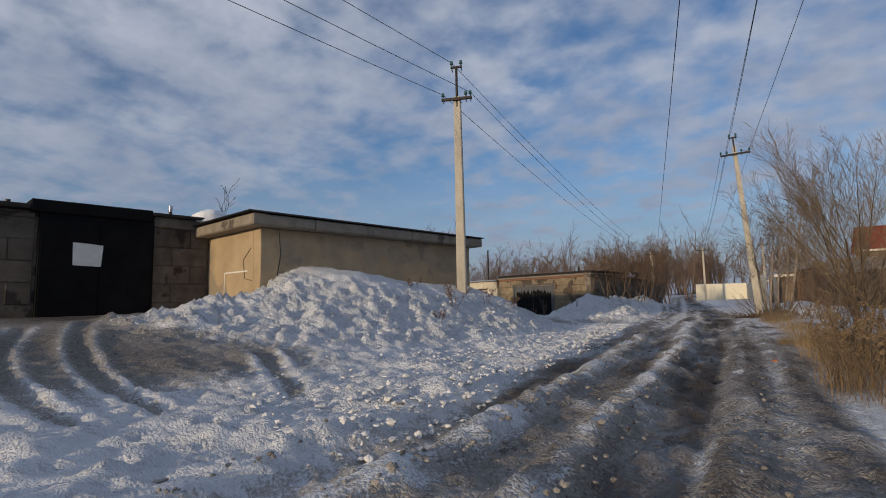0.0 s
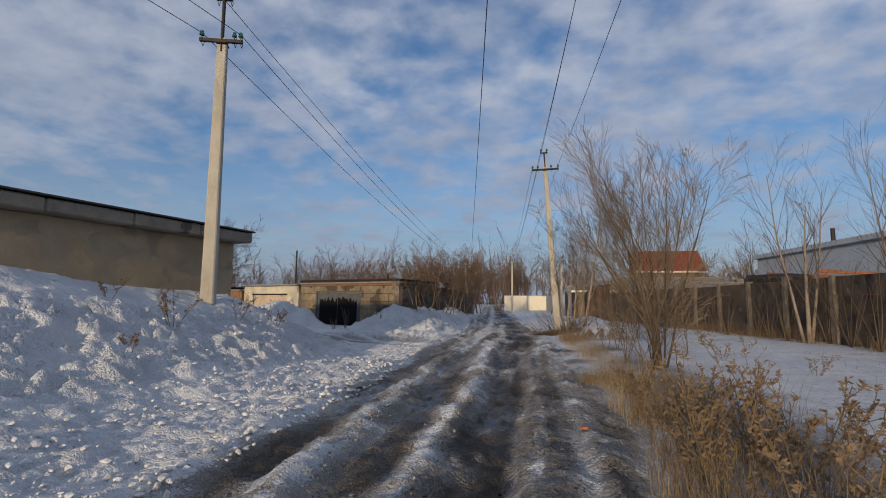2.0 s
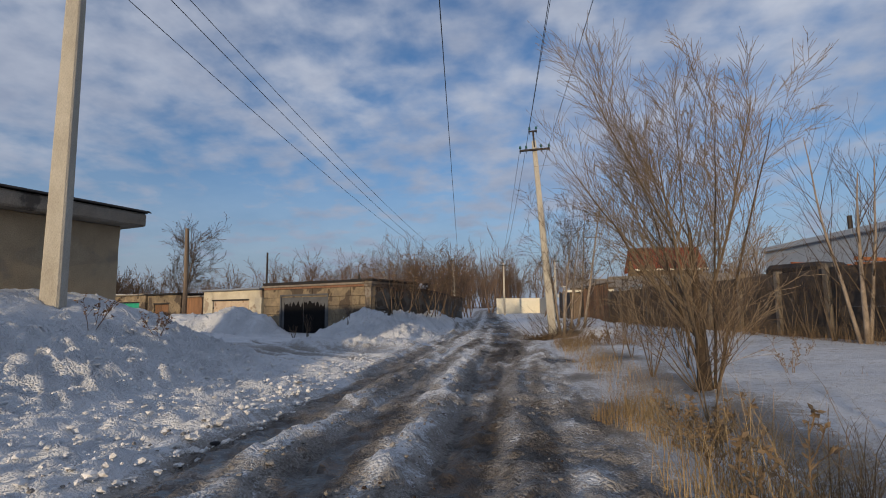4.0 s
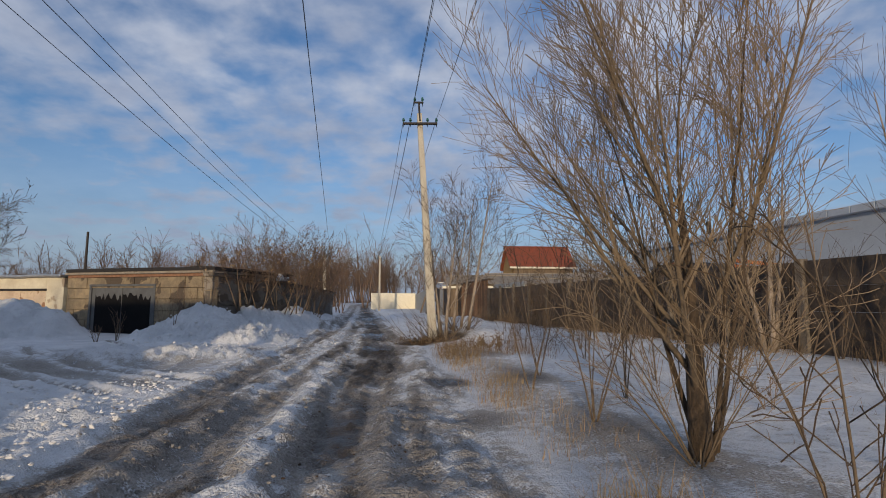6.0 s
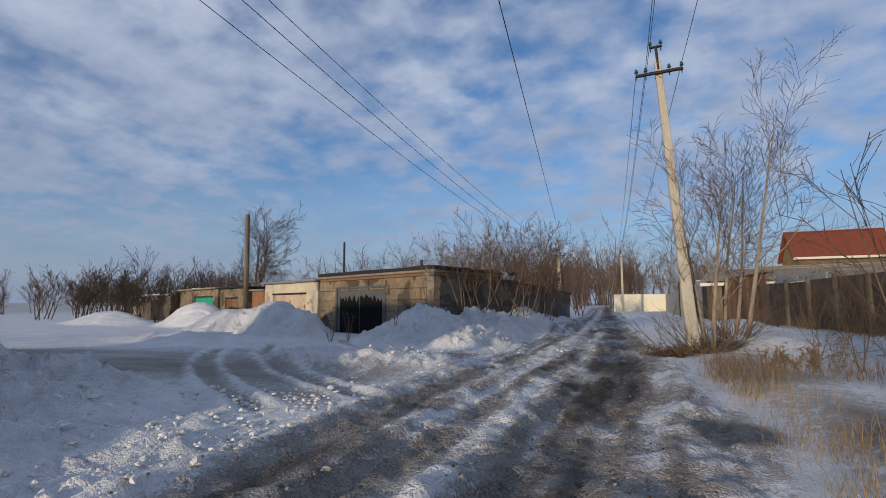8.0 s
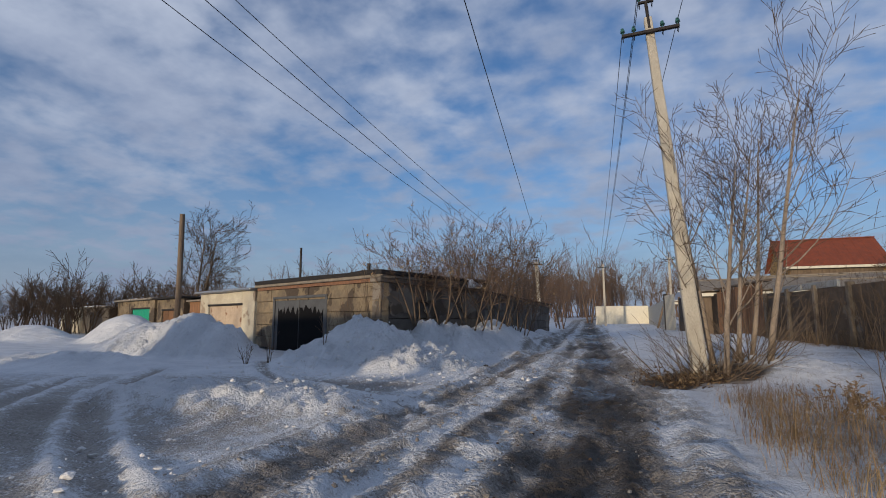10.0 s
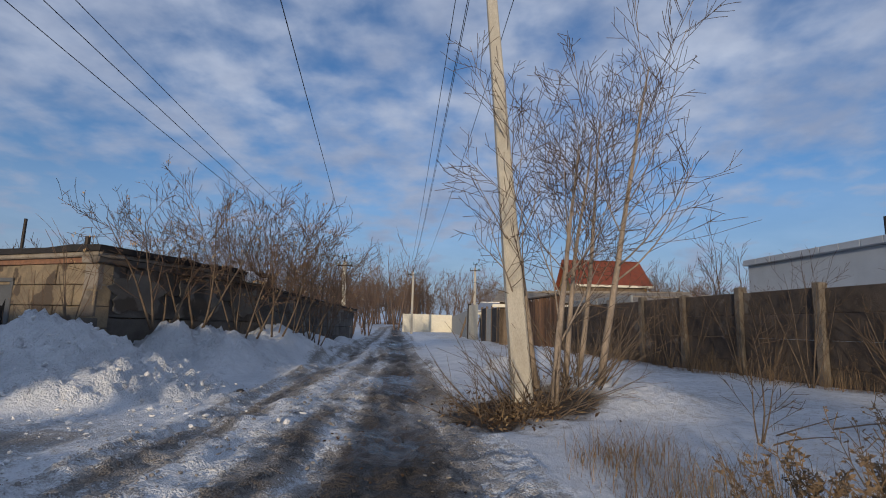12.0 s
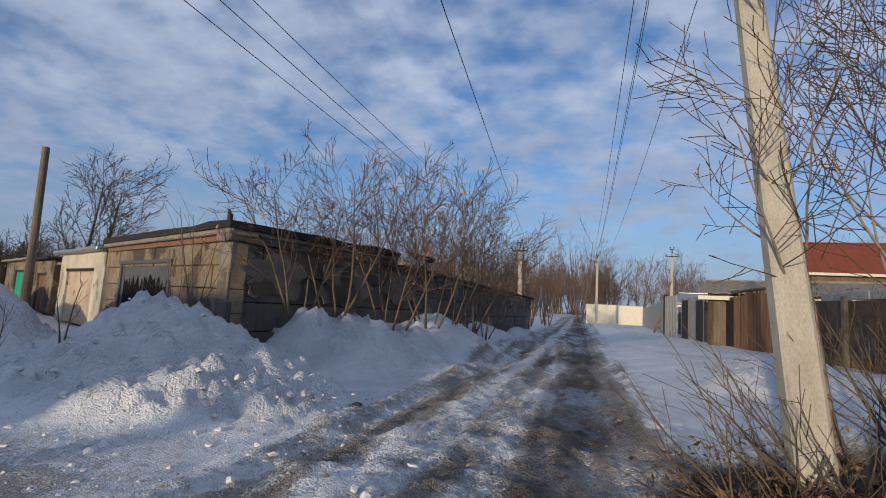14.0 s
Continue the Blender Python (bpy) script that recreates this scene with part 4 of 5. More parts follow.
sheets = thing("sheet_fence", Matrix.Identity(4), "patchwork of dark and grey metal sheet fence", "fence")
for k in range(6):
    s = -15.5 + k * 1.4
    f_box("sheet", (s, -0.03, 0.1), (s + 1.36, 0.02, 2.3 + r.uniform(-0.1, 0.15)), M[("steel_dark", "grey_sheet", "steel_dark", "fence", "grey_sheet", "steel_dark")[k]], sheets, "", 0.004)
    f_box("post", (s - 0.05, -0.1, 0), (s + 0.03, 0.05, 2.5), M["wood"], sheets)
mg = thing("metal_gate", Matrix.Identity(4), "pale grey profiled steel gate panel", "gate")
for k in range(14):
    s = -19.5 + k * 0.2
    f_box("rib", (s, 0.0 if k % 2 else 0.05, 0.05), (s + 0.2, 0.06 if k % 2 else 0.1, 2.75), M["grey_sheet"], mg, "", 0.003)
f_box("gate_post", (-19.75, -0.1, 0), (-19.55, 0.15, 2.9), M["steel_dark"], mg)
# pale profiled fence across the end of the lane
wf = thing("profiled_fence", Matrix.Identity(4), "cream profiled sheet fence across the lane's end", "fence")
for k in range(42):
    x = -8.65 + k * 0.165
    part("panel", box((x, 90.0 - (0.04 if k % 2 else 0), 0.1), (x + 0.162, 90.05, 2.7), 0.004), M["white_sheet"], wf)
for k in range(24):
    q0 = Vector((-1.75, 90, 0)).lerp(Vector((0.6, 59, 0)), k / 24)
    q1 = Vector((-1.75, 90, 0)).lerp(Vector((0.6, 59, 0)), (k + 0.97) / 24)
    bm = bmesh.new()
    d = (q1 - q0).normalized()
    n = Vector((-d.y, d.x, 0)) * 0.05
    vs = [bm.verts.new(p) for p in (q0, q1, q1 + n, q0 + n)]
    f = bm.faces.new(vs)
    ex = bmesh.ops.extrude_face_region(bm, geom=[f])
    for v in ex["geom"]:
        if isinstance(v, bmesh.types.BMVert):
            v.co.z += 2.5
    bmesh.ops.recalc_face_normals(bm, faces=bm.faces[:])
    part("panel", bm, M["grey_sheet"], wf)


# ---- houses and yards beyond the fence ----
def gable_house(name, m, w, d, eave, ridge, wall, roof, label, gable="", over=0.35):
    """Ridge along local x; w along x, d along y."""
    h = thing(name, m, label, "house")
    part("wall", box((0, 0, 0), (w, 0.25, eave), 0.01), M[wall], h)
    part("wall", box((0, d - 0.25, 0), (w, d, eave), 0.01), M[wall], h)
    for x in (0.0, w - 0.25):
        bm = bmesh.new()
        vs = [bm.verts.new((x, y, z)) for y, z in ((0.0, 0), (d, 0), (d, eave), (d / 2, ridge - 0.05), (0.0, eave))]
        f = bm.faces.new(vs)
        ex = bmesh.ops.extrude_face_region(bm, geom=[f])
        for v in ex["geom"]:
            if isinstance(v, bmesh.types.BMVert):
                v.co.x += 0.25
        bmesh.ops.recalc_face_normals(bm, faces=bm.faces[:])
        part("gable", bm, M[gable or wall], h)
    for sgn in (0, 1):
        bm = bmesh.new()
        n = int((w + 2 * over) / 0.3)
        for k in range(n):
            x0, x1 = -over + k * (w + 2 * over) / n, -over + (k + 1) * (w + 2 * over) / n
            up = 0.03 if k % 2 else 0.0
            y0, y1 = (-over, d / 2) if sgn == 0 else (d + over, d / 2)
            slope = (ridge - eave) / (d / 2)
            z0 = eave - over * slope
            edge = [bm.verts.new((x0 + (x1 - x0) * q, y, z + up)) for q in (0, 0.9) for y, z in ((y0, z0), (y1, ridge))]
            if k:
                bm.faces.new((last[2], last[3], edge[1], edge[0]))
            bm.faces.new((edge[0], edge[1], edge[3], edge[2]))
            last = edge
        ex = bmesh.ops.extrude_face_region(bm, geom=bm.faces[:])
        for v in ex["geom"]:
            if isinstance(v, bmesh.types.BMVert):
                v.co.z += 0.04
        bmesh.ops.recalc_face_normals(bm, faces=bm.faces[:])
        part("roof_slope", bm, M[roof], h)
    part("ridge_cap", box((-over, d / 2 - 0.12, ridge + 0.02), (w + over, d / 2 + 0.12, ridge + 0.1), 0.02), M[roof], h)
    part("eaves_board", box((-over, -over - 0.05, eave - 0.38), (w + over, -over, eave - 0.2), 0.01), M["white_sheet"], h)
    return h


gable_house("red_roof_house", pose(9.0, 60.0, 0, 0, 0, 3), 6.1, 5.0, 5.0, 7.05, "wood", "rust_roof", "timber house with a rust-red sheet roof and yellow gable", "yellow_wood")
for x, y, w, d, e, rdg, wl2, rf, rot in ((2.2, 47.0, 6.5, 4.0, 2.6, 3.2, "wood", "slab", -12), (5.5, 52, 9, 5, 3.0, 3.7, "cream", "slab", -12), (1.5, 64, 7, 5, 2.6, 3.4, "grey_sheet", "galv", -10), (16, 50, 6, 4, 2.8, 3.5, "cream", "slab", 0), (8.5, 44.5, 6, 3.5, 2.5, 2.9, "ochre", "slab", -12)):
    gable_house("yard_shed", pose(x, y, 0, 0, 0, rot), w, d, e, rdg, wl2, rf, "low yard shed with a grey sheet roof")
hg = thing("pale_hangar", pose(15.3, 45.5, 0, 0, 0, -82), "large pale sheet-metal hangar with a low pitched roof", "building")
part("wall", box((0, 0, 0), (20, 0.3, 4.7), 0.01), M["hangar"], hg)
part("wall", box((0, 0.3, 0), (0.3, 14, 4.7), 0.01), M["hangar"], hg)
for k in range(20):
    part("roof_panel", box((k * 1.0, -0.3, 4.7), (k * 1.0 + 0.985, 14, 5.0), 0.02), M["hangar"], hg)
rod("roof_vent", (7.0, 1, 4.9), (7.0, 1, 6.0), 0.12, M["steel_dark"], hg)
rod("roof_vent", (18.0, 1, 4.9), (18.0, 1, 5.9), 0.12, M["steel_dark"], hg)

# tipper lorry parked behind the fence: its rusty body shows over the top
lorry = thing("tipper_lorry", pose(11.0, 27.0, 0, 0, 0, 34), "old lorry with a rusty orange tipper body behind the fence", "lorry")
part("chassis", box((-2.4, -0.4, 0.7), (2.6, 0.4, 0.95), 0.02), M["steel_dark"], lorry)
part("cab", box((-2.4, -1.0, 0.9), (-0.9, 1.0, 2.45), 0.15), M["steel_dark"], lorry, "dark brown rounded cab")
tb = part("tipper_body", box((-0.75, -1.05, 1.0), (2.6, 1.05, 1.97), 0.03), M["rust"], lorry)
for z in (1.97, 2.15, 2.33, 2.51):
    part("side_board", box((-0.8, -1.1, z), (2.65, -1.02, z + 0.12), 0.015, 0.01, 2), M["rust"], tb)
    part("side_board", box((-0.8, 1.02, z), (2.65, 1.1, z + 0.12), 0.015, 0.01, 2), M["rust"], tb)
for x in (-1.7, 1.0, 1.9):
    for y in (-0.95, 0.95):
        w = rod("wheel", (x, y - 0.14, 0.48), (x, y + 0.14, 0.48), 0.46, M["asphalt_bit"], lorry, sides=20)
        rod("rim", (x, y - 0.15, 0.48), (x, y + 0.15, 0.48), 0.22, M["rust"], w, sides=14)


# ---- power line ----
def insulator(parent, p, mat):
    v, f = [], []
    tube(v, f, [p, p + Vector((0, 0, 0.06)), p + Vector((0, 0, 0.065)), p + Vector((0, 0, 0.11)), p + Vector((0, 0, 0.115)), p + Vector((0, 0, 0.155)), p + Vector((0, 0, 0.16))], [0.012, 0.012, 0.05, 0.046, 0.034, 0.036, 0.02], 10)
    ob = raw("insulator", v, f, mat, parent, "green glass insulator")
    v, f = [], []
    tube(v, f, [p + Vector((0, 0.0, 0.05)), p + Vector((0.0, 0.02, -0.09)), p + Vector((0.0, 0.09, -0.12)), p + Vector((0, 0.14, -0.04)), p + Vector((0, 0.12, 0.1))], [0.008] * 5, 5)
    raw("jumper_loop", v, f, M["wire"], ob)
    return ob


def utility_pole(base, top, w0, w1, arm, arms, ext, label, yaw):
    """A rectangular tapered concrete pole from base to top, crossarm at fraction arm, steel extension ext metres."""
    b, t = Vector(base), Vector(top)
    up = (t - b).normalized()
    ob = thing("utility_pole", Matrix.Translation(b) @ Vector((0, 0, 1)).rotation_difference(up).to_matrix().to_4x4() @ pose(0, 0, 0, 0, 0, yaw), label, "utility pole", "poles of the power line")
    L2 = (t - b).length
    bm = bmesh.new()
    rings = []
    for k in range(9):
        h = -0.4 + (L2 + 0.4) * k / 8
        w = w0 + (w1 - w0) * max(0, h) / L2
        rings.append([bm.verts.new((x * w * 0.5, y * w * 0.42, h)) for x, y in ((-1, -0.8), (-0.8, -1), (0.8, -1), (1, -0.8), (1, 0.8), (0.8, 1), (-0.8, 1), (-1, 0.8))])
    for a, c in zip(rings, rings[1:]):
        for k in range(8):
            bm.faces.new((a[k], a[(k + 1) % 8], c[(k + 1) % 8], c[k]))
    bm.faces.new(rings[-1])
    bm.faces.new(list(reversed(rings[0])))
    part("shaft", bm, M["pole"], ob, "square tapered concrete shaft")
    ends = []
    if arms:
        z = L2 * arm
        ca = part("crossarm", box((-arms / 2, -0.14, z - 0.035), (arms / 2, -0.07, z + 0.035), 0.006), M["steel_dark"], ob, "dark steel angle crossarm")
        part("clamp", box((-w1 * 0.56, -0.15, z - 0.05), (w1 * 0.56, 0.11, z - 0.03), 0.004), M["steel_dark"], ca)
        xs2 = (-arms * 0.48, -arms * 0.28, arms * 0.22, arms * 0.48) if arms > 0.9 else (-arms * 0.45, arms * 0.3, arms * 0.45)
        for x in xs2:
            insulator(ca, Vector((x, -0.105, z + 0.035)), M["insulator"])
        ends += [Vector((x, -0.105, z + 0.15)) for x in xs2]
    if ext:
        e = rod("top_extension", (0, -0.05, L2 - 0.3), (0, -0.05, L2 + ext), 0.035, M["steel_dark"], ob, "dark steel pipe on the top")
        part("top_bracket", box((-0.16, -0.08, L2 + ext - 0.03), (0.16, -0.02, L2 + ext + 0.02), 0.006), M["steel_dark"], e)
        for x in (-0.13, 0.13):
            insulator(e, Vector((x, -0.05, L2 + ext + 0.02)), M["insulator"])
        ends += [Vector((x, -0.05, L2 + ext + 0.14)) for x in (-0.13, 0.13)]
    bpy.context.view_layer.update()
    return ob, [ob.matrix_world @ e for e in ends]


u1, e1 = utility_pole((-5.31, 11.95, 0.72), (-5.33, 11.95, 6.5), 0.26, 0.185, 0.985, 0.85, 0.85, "leaning-shadowed square concrete power pole in a snowbank", 20)
u1["label"] = "square concrete power pole standing in a snowbank"
u2, e2 = utility_pole((1.13, 24.72, 0.02), (0.62, 26.0, 7.5), 0.27, 0.16, 0.945, 1.15, 0.42, "leaning concrete power pole with crossarm beside bare saplings", 6)
u3, e3 = utility_pole((-6.3, 80.0, 0.0), (-6.33, 80.0, 7.6), 0.3, 0.2, 0.95, 1.3, 0.4, "distant concrete power pole at the lane's end", 6)
u4, e4 = utility_pole((-7.4, 50.0, 0.0), (-7.58, 50.0, 4.95), 0.28, 0.2, 0.96, 1.0, 0.3, "pale concrete power pole beyond the bushes", 6)
u5, e5 = utility_pole((1.0, 63.0, 0.0), (1.0, 63.0, 6.3), 0.22, 0.18, 0.96, 0.9, 0.3, "grey wooden power pole with a brace by the yards", 0)
rod("brace", (-1.3, 0, -0.2), (0, 0, 4.2), 0.09, M["wood"], u5)


def wire(a, b, sag, name="power_line_wire", rad=0.0078):
    v, f = [], []
    n = 28
    pts = [Vector(a).lerp(Vector(b), k / n) - Vector((0, 0, sag * 4 * (k / n) * (1 - k / n))) for k in range(n + 1)]
    tube(v, f, pts, [rad] * (n + 1), 5)
    tagged(raw(name, v, f, M["wire"]), "thin dark overhead power line wire", "wire", "power line wires")


for k, (a, far_end) in enumerate(((e1[0], (-9.7, -24, 6.9)), (e1[2], (-8.6, -24, 6.9)), (e1[3], (-8.2, -24, 8.0)))):
    wire(a, far_end, 0.3)
for a, b in ((e1[0], e4[0]), (e1[2], e4[1]), (e1[3], e4[2])):
    wire(a, b, 0.55)
for k, (a, b) in enumerate(((e2[0], (4.3, -14, 6.8)), (e2[1], (4.5, -14, 6.8)), (e2[3], (5.3, -14, 6.8)), (e2[4], (4.75, -14, 7.6)))):
    if k != 0:
        wire(a, b, 0.35)
for a, b in ((e2[0], e3[0]), (e2[1], e3[1]), (e2[3], e3[3]), (e2[4], e3[4])):
    wire(a, b, 1.0)
wire(e4[3], (6.1, -20, 5.6), 0.1)


# ---- bare trees, bushes and dry plants ----
RMIN = [0.0017]


def grow(rd, p, d, length, r0, level, spec, out):
    """Adds a limb as a bent tapering line, and its own limbs from it. spec: per level (segments, jitter, upward pull, children, angle, length share)."""
    segs, jit, pull, kids, angle, share = spec[level]
    pts, rad = [p.copy()], [r0]
    q, dd = p.copy(), d.normalized()
    for k in range(segs):
        dd = (dd + Vector((rd.uniform(-1, 1), rd.uniform(-1, 1), rd.uniform(-1, 1))) * jit + Vector((0, 0, pull))).normalized()
        q = q + dd * (length / segs)
        pts.append(q.copy())
        rad.append(max(r0 * (1 - 0.8 * (k + 1) / segs), RMIN[0]))
    out[level].append((pts, rad))
    if level + 1 >= len(spec):
        return
    for c in range(kids):
        f = 0.22 + 0.76 * (c + rd.random()) / kids
        i = min(int(f * segs), segs - 1)
        g = f * segs - i
        at = pts[i].lerp(pts[i + 1], g)
        base = (pts[i + 1] - pts[i]).normalized()
        side = base.orthogonal().normalized()
        side.rotate(Matrix.Rotation(rd.uniform(0, 2 * math.pi), 3, base))
        a = radians(angle * rd.uniform(0.6, 1.3))
        nd = base * math.cos(a) + side * math.sin(a)
        grow(rd, at, nd, length * share * rd.uniform(0.7, 1.15) * (1.1 - 0.35 * f), max(rad[i] * (0.34 if level == 0 else 0.48), RMIN[0]), level + 1, spec, out)


SIDES = (8, 5, 3, 3)


def tree(name, x, y, stems, spec, mats, label, seed, height, r0, lean=0.0, spread=0.3, group="", category="tree", z=None, keys=0, foot=0.0, fine=0.0026):
    """A bare tree or bush: trunk (its stems), limbs and fine twigs as three parts."""
    RMIN[0] = fine
    rd = random.Random(seed)
    z = (gz(x, y) if z is None else z) - 0.05
    ob = thing(name, pose(x, y, z), label, category, group)
    out = [[] for _ in spec]
    for s in range(stems):
        a = 2 * math.pi * (s + rd.random() * 0.7) / stems
        w = spread * rd.uniform(0.5, 1.2) if stems > 1 else 0.02
        d = Vector((math.cos(a) * w + lean, math.sin(a) * w, 1))
        p = Vector((math.cos(a), math.sin(a), 0)) * (0.0 if stems == 1 else (foot or r0 * 1.6) * rd.uniform(0.2, 1.4))
        grow(rd, p, d, height * rd.uniform(0.75, 1.05), r0 * rd.uniform(0.7, 1.1), 0, spec, out)
    for lv, (nm, mt) in enumerate(zip(("trunk", "limb_crown", "branch_crown", "twig_crown"), mats)):
        if lv >= len(spec) or not out[lv]:
            continue
        if stems > 1 and lv == 0:
            for pts, rad in out[0]:
                v, f = [], []
                tube(v, f, pts, rad, 7)
                raw("stem", v, f, M[mt], ob, smooth=True)
            continue
        v, f = [], []
        for pts, rad in out[lv]:
            tube(v, f, pts, rad, SIDES[lv])
        o = raw(nm, v, f, M[mt], ob, smooth=lv < 2)
        if lv > 0:
            o["kind"] = "stuff"
    if keys:
        v, f = [], []
        tips = [pts[-1] for pts, _ in out[-1]]
        for k in range(keys):
            t = rd.choice(tips)
            for j in range(3):
                c = t + Vector((rd.uniform(-1, 1), rd.uniform(-1, 1), rd.uniform(-1, 0.3))) * 0.05
                n = len(v)
                v += [c, c + Vector((0.012, 0, -0.02)), c + Vector((0, 0.003, -0.055)), c + Vector((-0.012, 0, -0.02))]
                f += [(n, n + 1, n + 2, n + 3)]
        o = raw("seed_foliage", v, f, M["seed"], ob, "hanging dry seed keys")
        o["kind"] = "stuff"
    return ob


# the big many-limbed willow by the verge
tree("willow_tree", 2.98, 12.78, 1, ((6, 0.03, 0.05, 12, 36, 1.55), (9, 0.05, 0.045, 20, 32, 0.40), (6, 0.09, 0.05, 12, 32, 0.5), (4, 0.13, 0.03, 0, 0, 0)), ("bark", "limb", "twig", "twig"), "large bare willow with dense upswept golden-brown twigs", 11, 2.1, 0.08, fine=0.002)
tree("willow_tree", 3.1, 12.9, 3, ((8, 0.05, 0.06, 13, 32, 0.40), (7, 0.09, 0.06, 9, 32, 0.45), (5, 0.12, 0.04, 5, 30, 0.5), (3, 0.16, 0.02, 0, 0, 0)), ("bark", "limb", "twig", "twig"), "slender upright willow stems crowding the large willow", 14, 3.3, 0.026, spread=0.3, fine=0.0023)
tree("willow_shoots", 2.9, 12.65, 9, ((6, 0.09, 0.01, 8, 34, 0.5), (5, 0.13, 0.02, 6, 35, 0.5), (3, 0.2, 0.02, 0, 0, 0)), ("limb", "twig", "twig"), "cluster of thin shoots round the willow's foot", 12, 1.5, 0.008, spread=0.8, category="bush", fine=0.0023)
tree("slim_tree", 8.0, 19.6, 3, ((7, 0.06, 0.08, 12, 32, 0.42), (5, 0.12, 0.06, 7, 34, 0.5), (4, 0.18, 0.03, 0, 0, 0)), ("bark2", "twig2", "twig2"), "slim bare tree growing before the concrete fence", 21, 4.9, 0.06, spread=0.13)
tree("slim_tree", 8.8, 17.0, 2, ((7, 0.06, 0.08, 12, 32, 0.42), (5, 0.12, 0.06, 7, 34, 0.5), (4, 0.18, 0.03, 0, 0, 0)), ("bark2", "twig2", "twig2"), "slim bare tree growing before the concrete fence", 22, 4.4, 0.05, spread=0.12)
# saplings round the leaning pole
BIRCH = ((8, 0.05, 0.06, 12, 46, 0.46), (6, 0.09, 0.07, 8, 42, 0.5), (4, 0.11, 0.05, 3, 40, 0.5), (3, 0.12, 0.02, 0, 0, 0))
for k, (x, y, h, lean) in enumerate(((1.75, 25.1, 4.7, 0.06), (2.0, 25.4, 4.9, 0.13), (2.2, 24.9, 5.0, 0.2), (1.38, 25.2, 4.4, -0.18), (1.5, 24.45, 3.6, 0.05))):
    tree("roadside_sapling", x, y, 1, BIRCH, ("bark2", "bark2", "twig2", "twig2"), "pale-barked bare sapling beside the leaning pole", 31 + k, h, 0.055, fine=0.0042, lean=lean, group="saplings by the pole")
tree("basal_shoots", 1.45, 24.6, 34, ((5, 0.14, -0.01, 3, 30, 0.45), (3, 0.2, 0.02, 0, 0, 0)), ("bark3", "bark3"), "thicket of thin shoots round the pole's foot", 41, 1.2, 0.010, foot=0.4, spread=1.1, category="bush")
tree("basal_shoots", 1.0, 24.25, 26, ((5, 0.14, -0.02, 3, 30, 0.45), (3, 0.2, 0.02, 0, 0, 0)), ("bark3", "bark3"), "thicket of thin shoots round the pole's foot", 42, 0.95, 0.009, foot=0.45, spread=1.2, category="bush")
tree("basal_shoots", 0.75, 24.2, 30, ((5, 0.16, -0.03, 3, 34, 0.45), (3, 0.2, 0.02, 0, 0, 0)), ("bark3", "bark3"), "low thicket of thin brown shoots at the road's edge", 44, 0.6, 0.008, foot=0.4, spread=1.5, category="bush")
tree("basal_shoots", 1.95, 25.1, 28, ((5, 0.14, -0.01, 3, 30, 0.45), (3, 0.2, 0.02, 0, 0, 0)), ("bark3", "bark3"), "thicket of thin shoots round the pole's foot", 43, 1.25, 0.010, foot=0.4, spread=1.1, category="bush")
# thin saplings on the verge and in the field
for k, (x, y, h, st) in enumerate(((2.35, 15.6, 1.7, 3), (2.7, 16.8, 2.0, 4), (3.3, 15.0, 1.8, 4), (2.55, 10.9, 1.3, 4), (4.2, 16.3, 1.5, 3), (2.6, 13.9, 2.0, 5), (3.9, 18.6, 1.2, 3), (3.2, 20.9, 1.0, 4), (4.4, 20.6, 0.8, 4), (3.0, 22.5, 0.9, 3), (4.9, 23.2, 0.9, 4))):
    tree("field_sapling", x, y, st, ((6, 0.08, 0.05, 6, 36, 0.42), (4, 0.15, 0.03, 4, 38, 0.5), (3, 0.2, 0, 0, 0, 0)), ("bark3", "twig2", "twig2"), "thin bare sapling standing in the snow", 50 + k, h * 1.1, 0.009, spread=0.26, group="field saplings")
# bushes along the dark side wall
for k, (x, y, h, st) in enumerate(((-5.55, 27.3, 2.5, 4), (-5.15, 28.0, 2.4, 4), (-4.7, 28.9, 3.0, 5), (-4.45, 30.2, 3.1, 5), (-4.35, 31.5, 3.1, 5), (-4.4, 33.0, 3.0, 5), (-4.7, 35.0, 2.6, 4), (-5.3, 38.4, 2.6, 4))):
    tree("wall_bush", x, y, st, ((7, 0.08, 0.03, 9, 40, 0.5), (5, 0.12, 0.05, 6, 40, 0.5), (4, 0.14, 0.03, 2, 38, 0.5), (2, 0.15, 0, 0, 0, 0)), ("bark3", "twig3", "twig2", "twig3"), "bare many-stemmed ash bush rooted in the snowbank", 70 + k, h, 0.026, foot=0.3, spread=0.5, group="bushes along the wall", category="bush", keys=26, fine=0.0042)
for k, (x, y, h, st) in enumerate(((-6.9, 26.0, 1.5, 5), (-7.6, 26.2, 1.3, 4), (-7.9, 24.2, 0.9, 4), (-8.3, 23.9, 0.5, 6), (-6.0, 25.6, 1.7, 5), (-6.2, 24.0, 0.8, 2))):
    tree("front_shoots", x, y, st, ((5, 0.08, 0.04, 5, 28, 0.4), (3, 0.15, 0.02, 0, 0, 0)), ("bark3", "twig3"), "thin bare shoots before the ochre garage", 85 + k, h, 0.012, spread=0.3, category="bush")
tp = row_at(13.6, 0, -1.5).translation
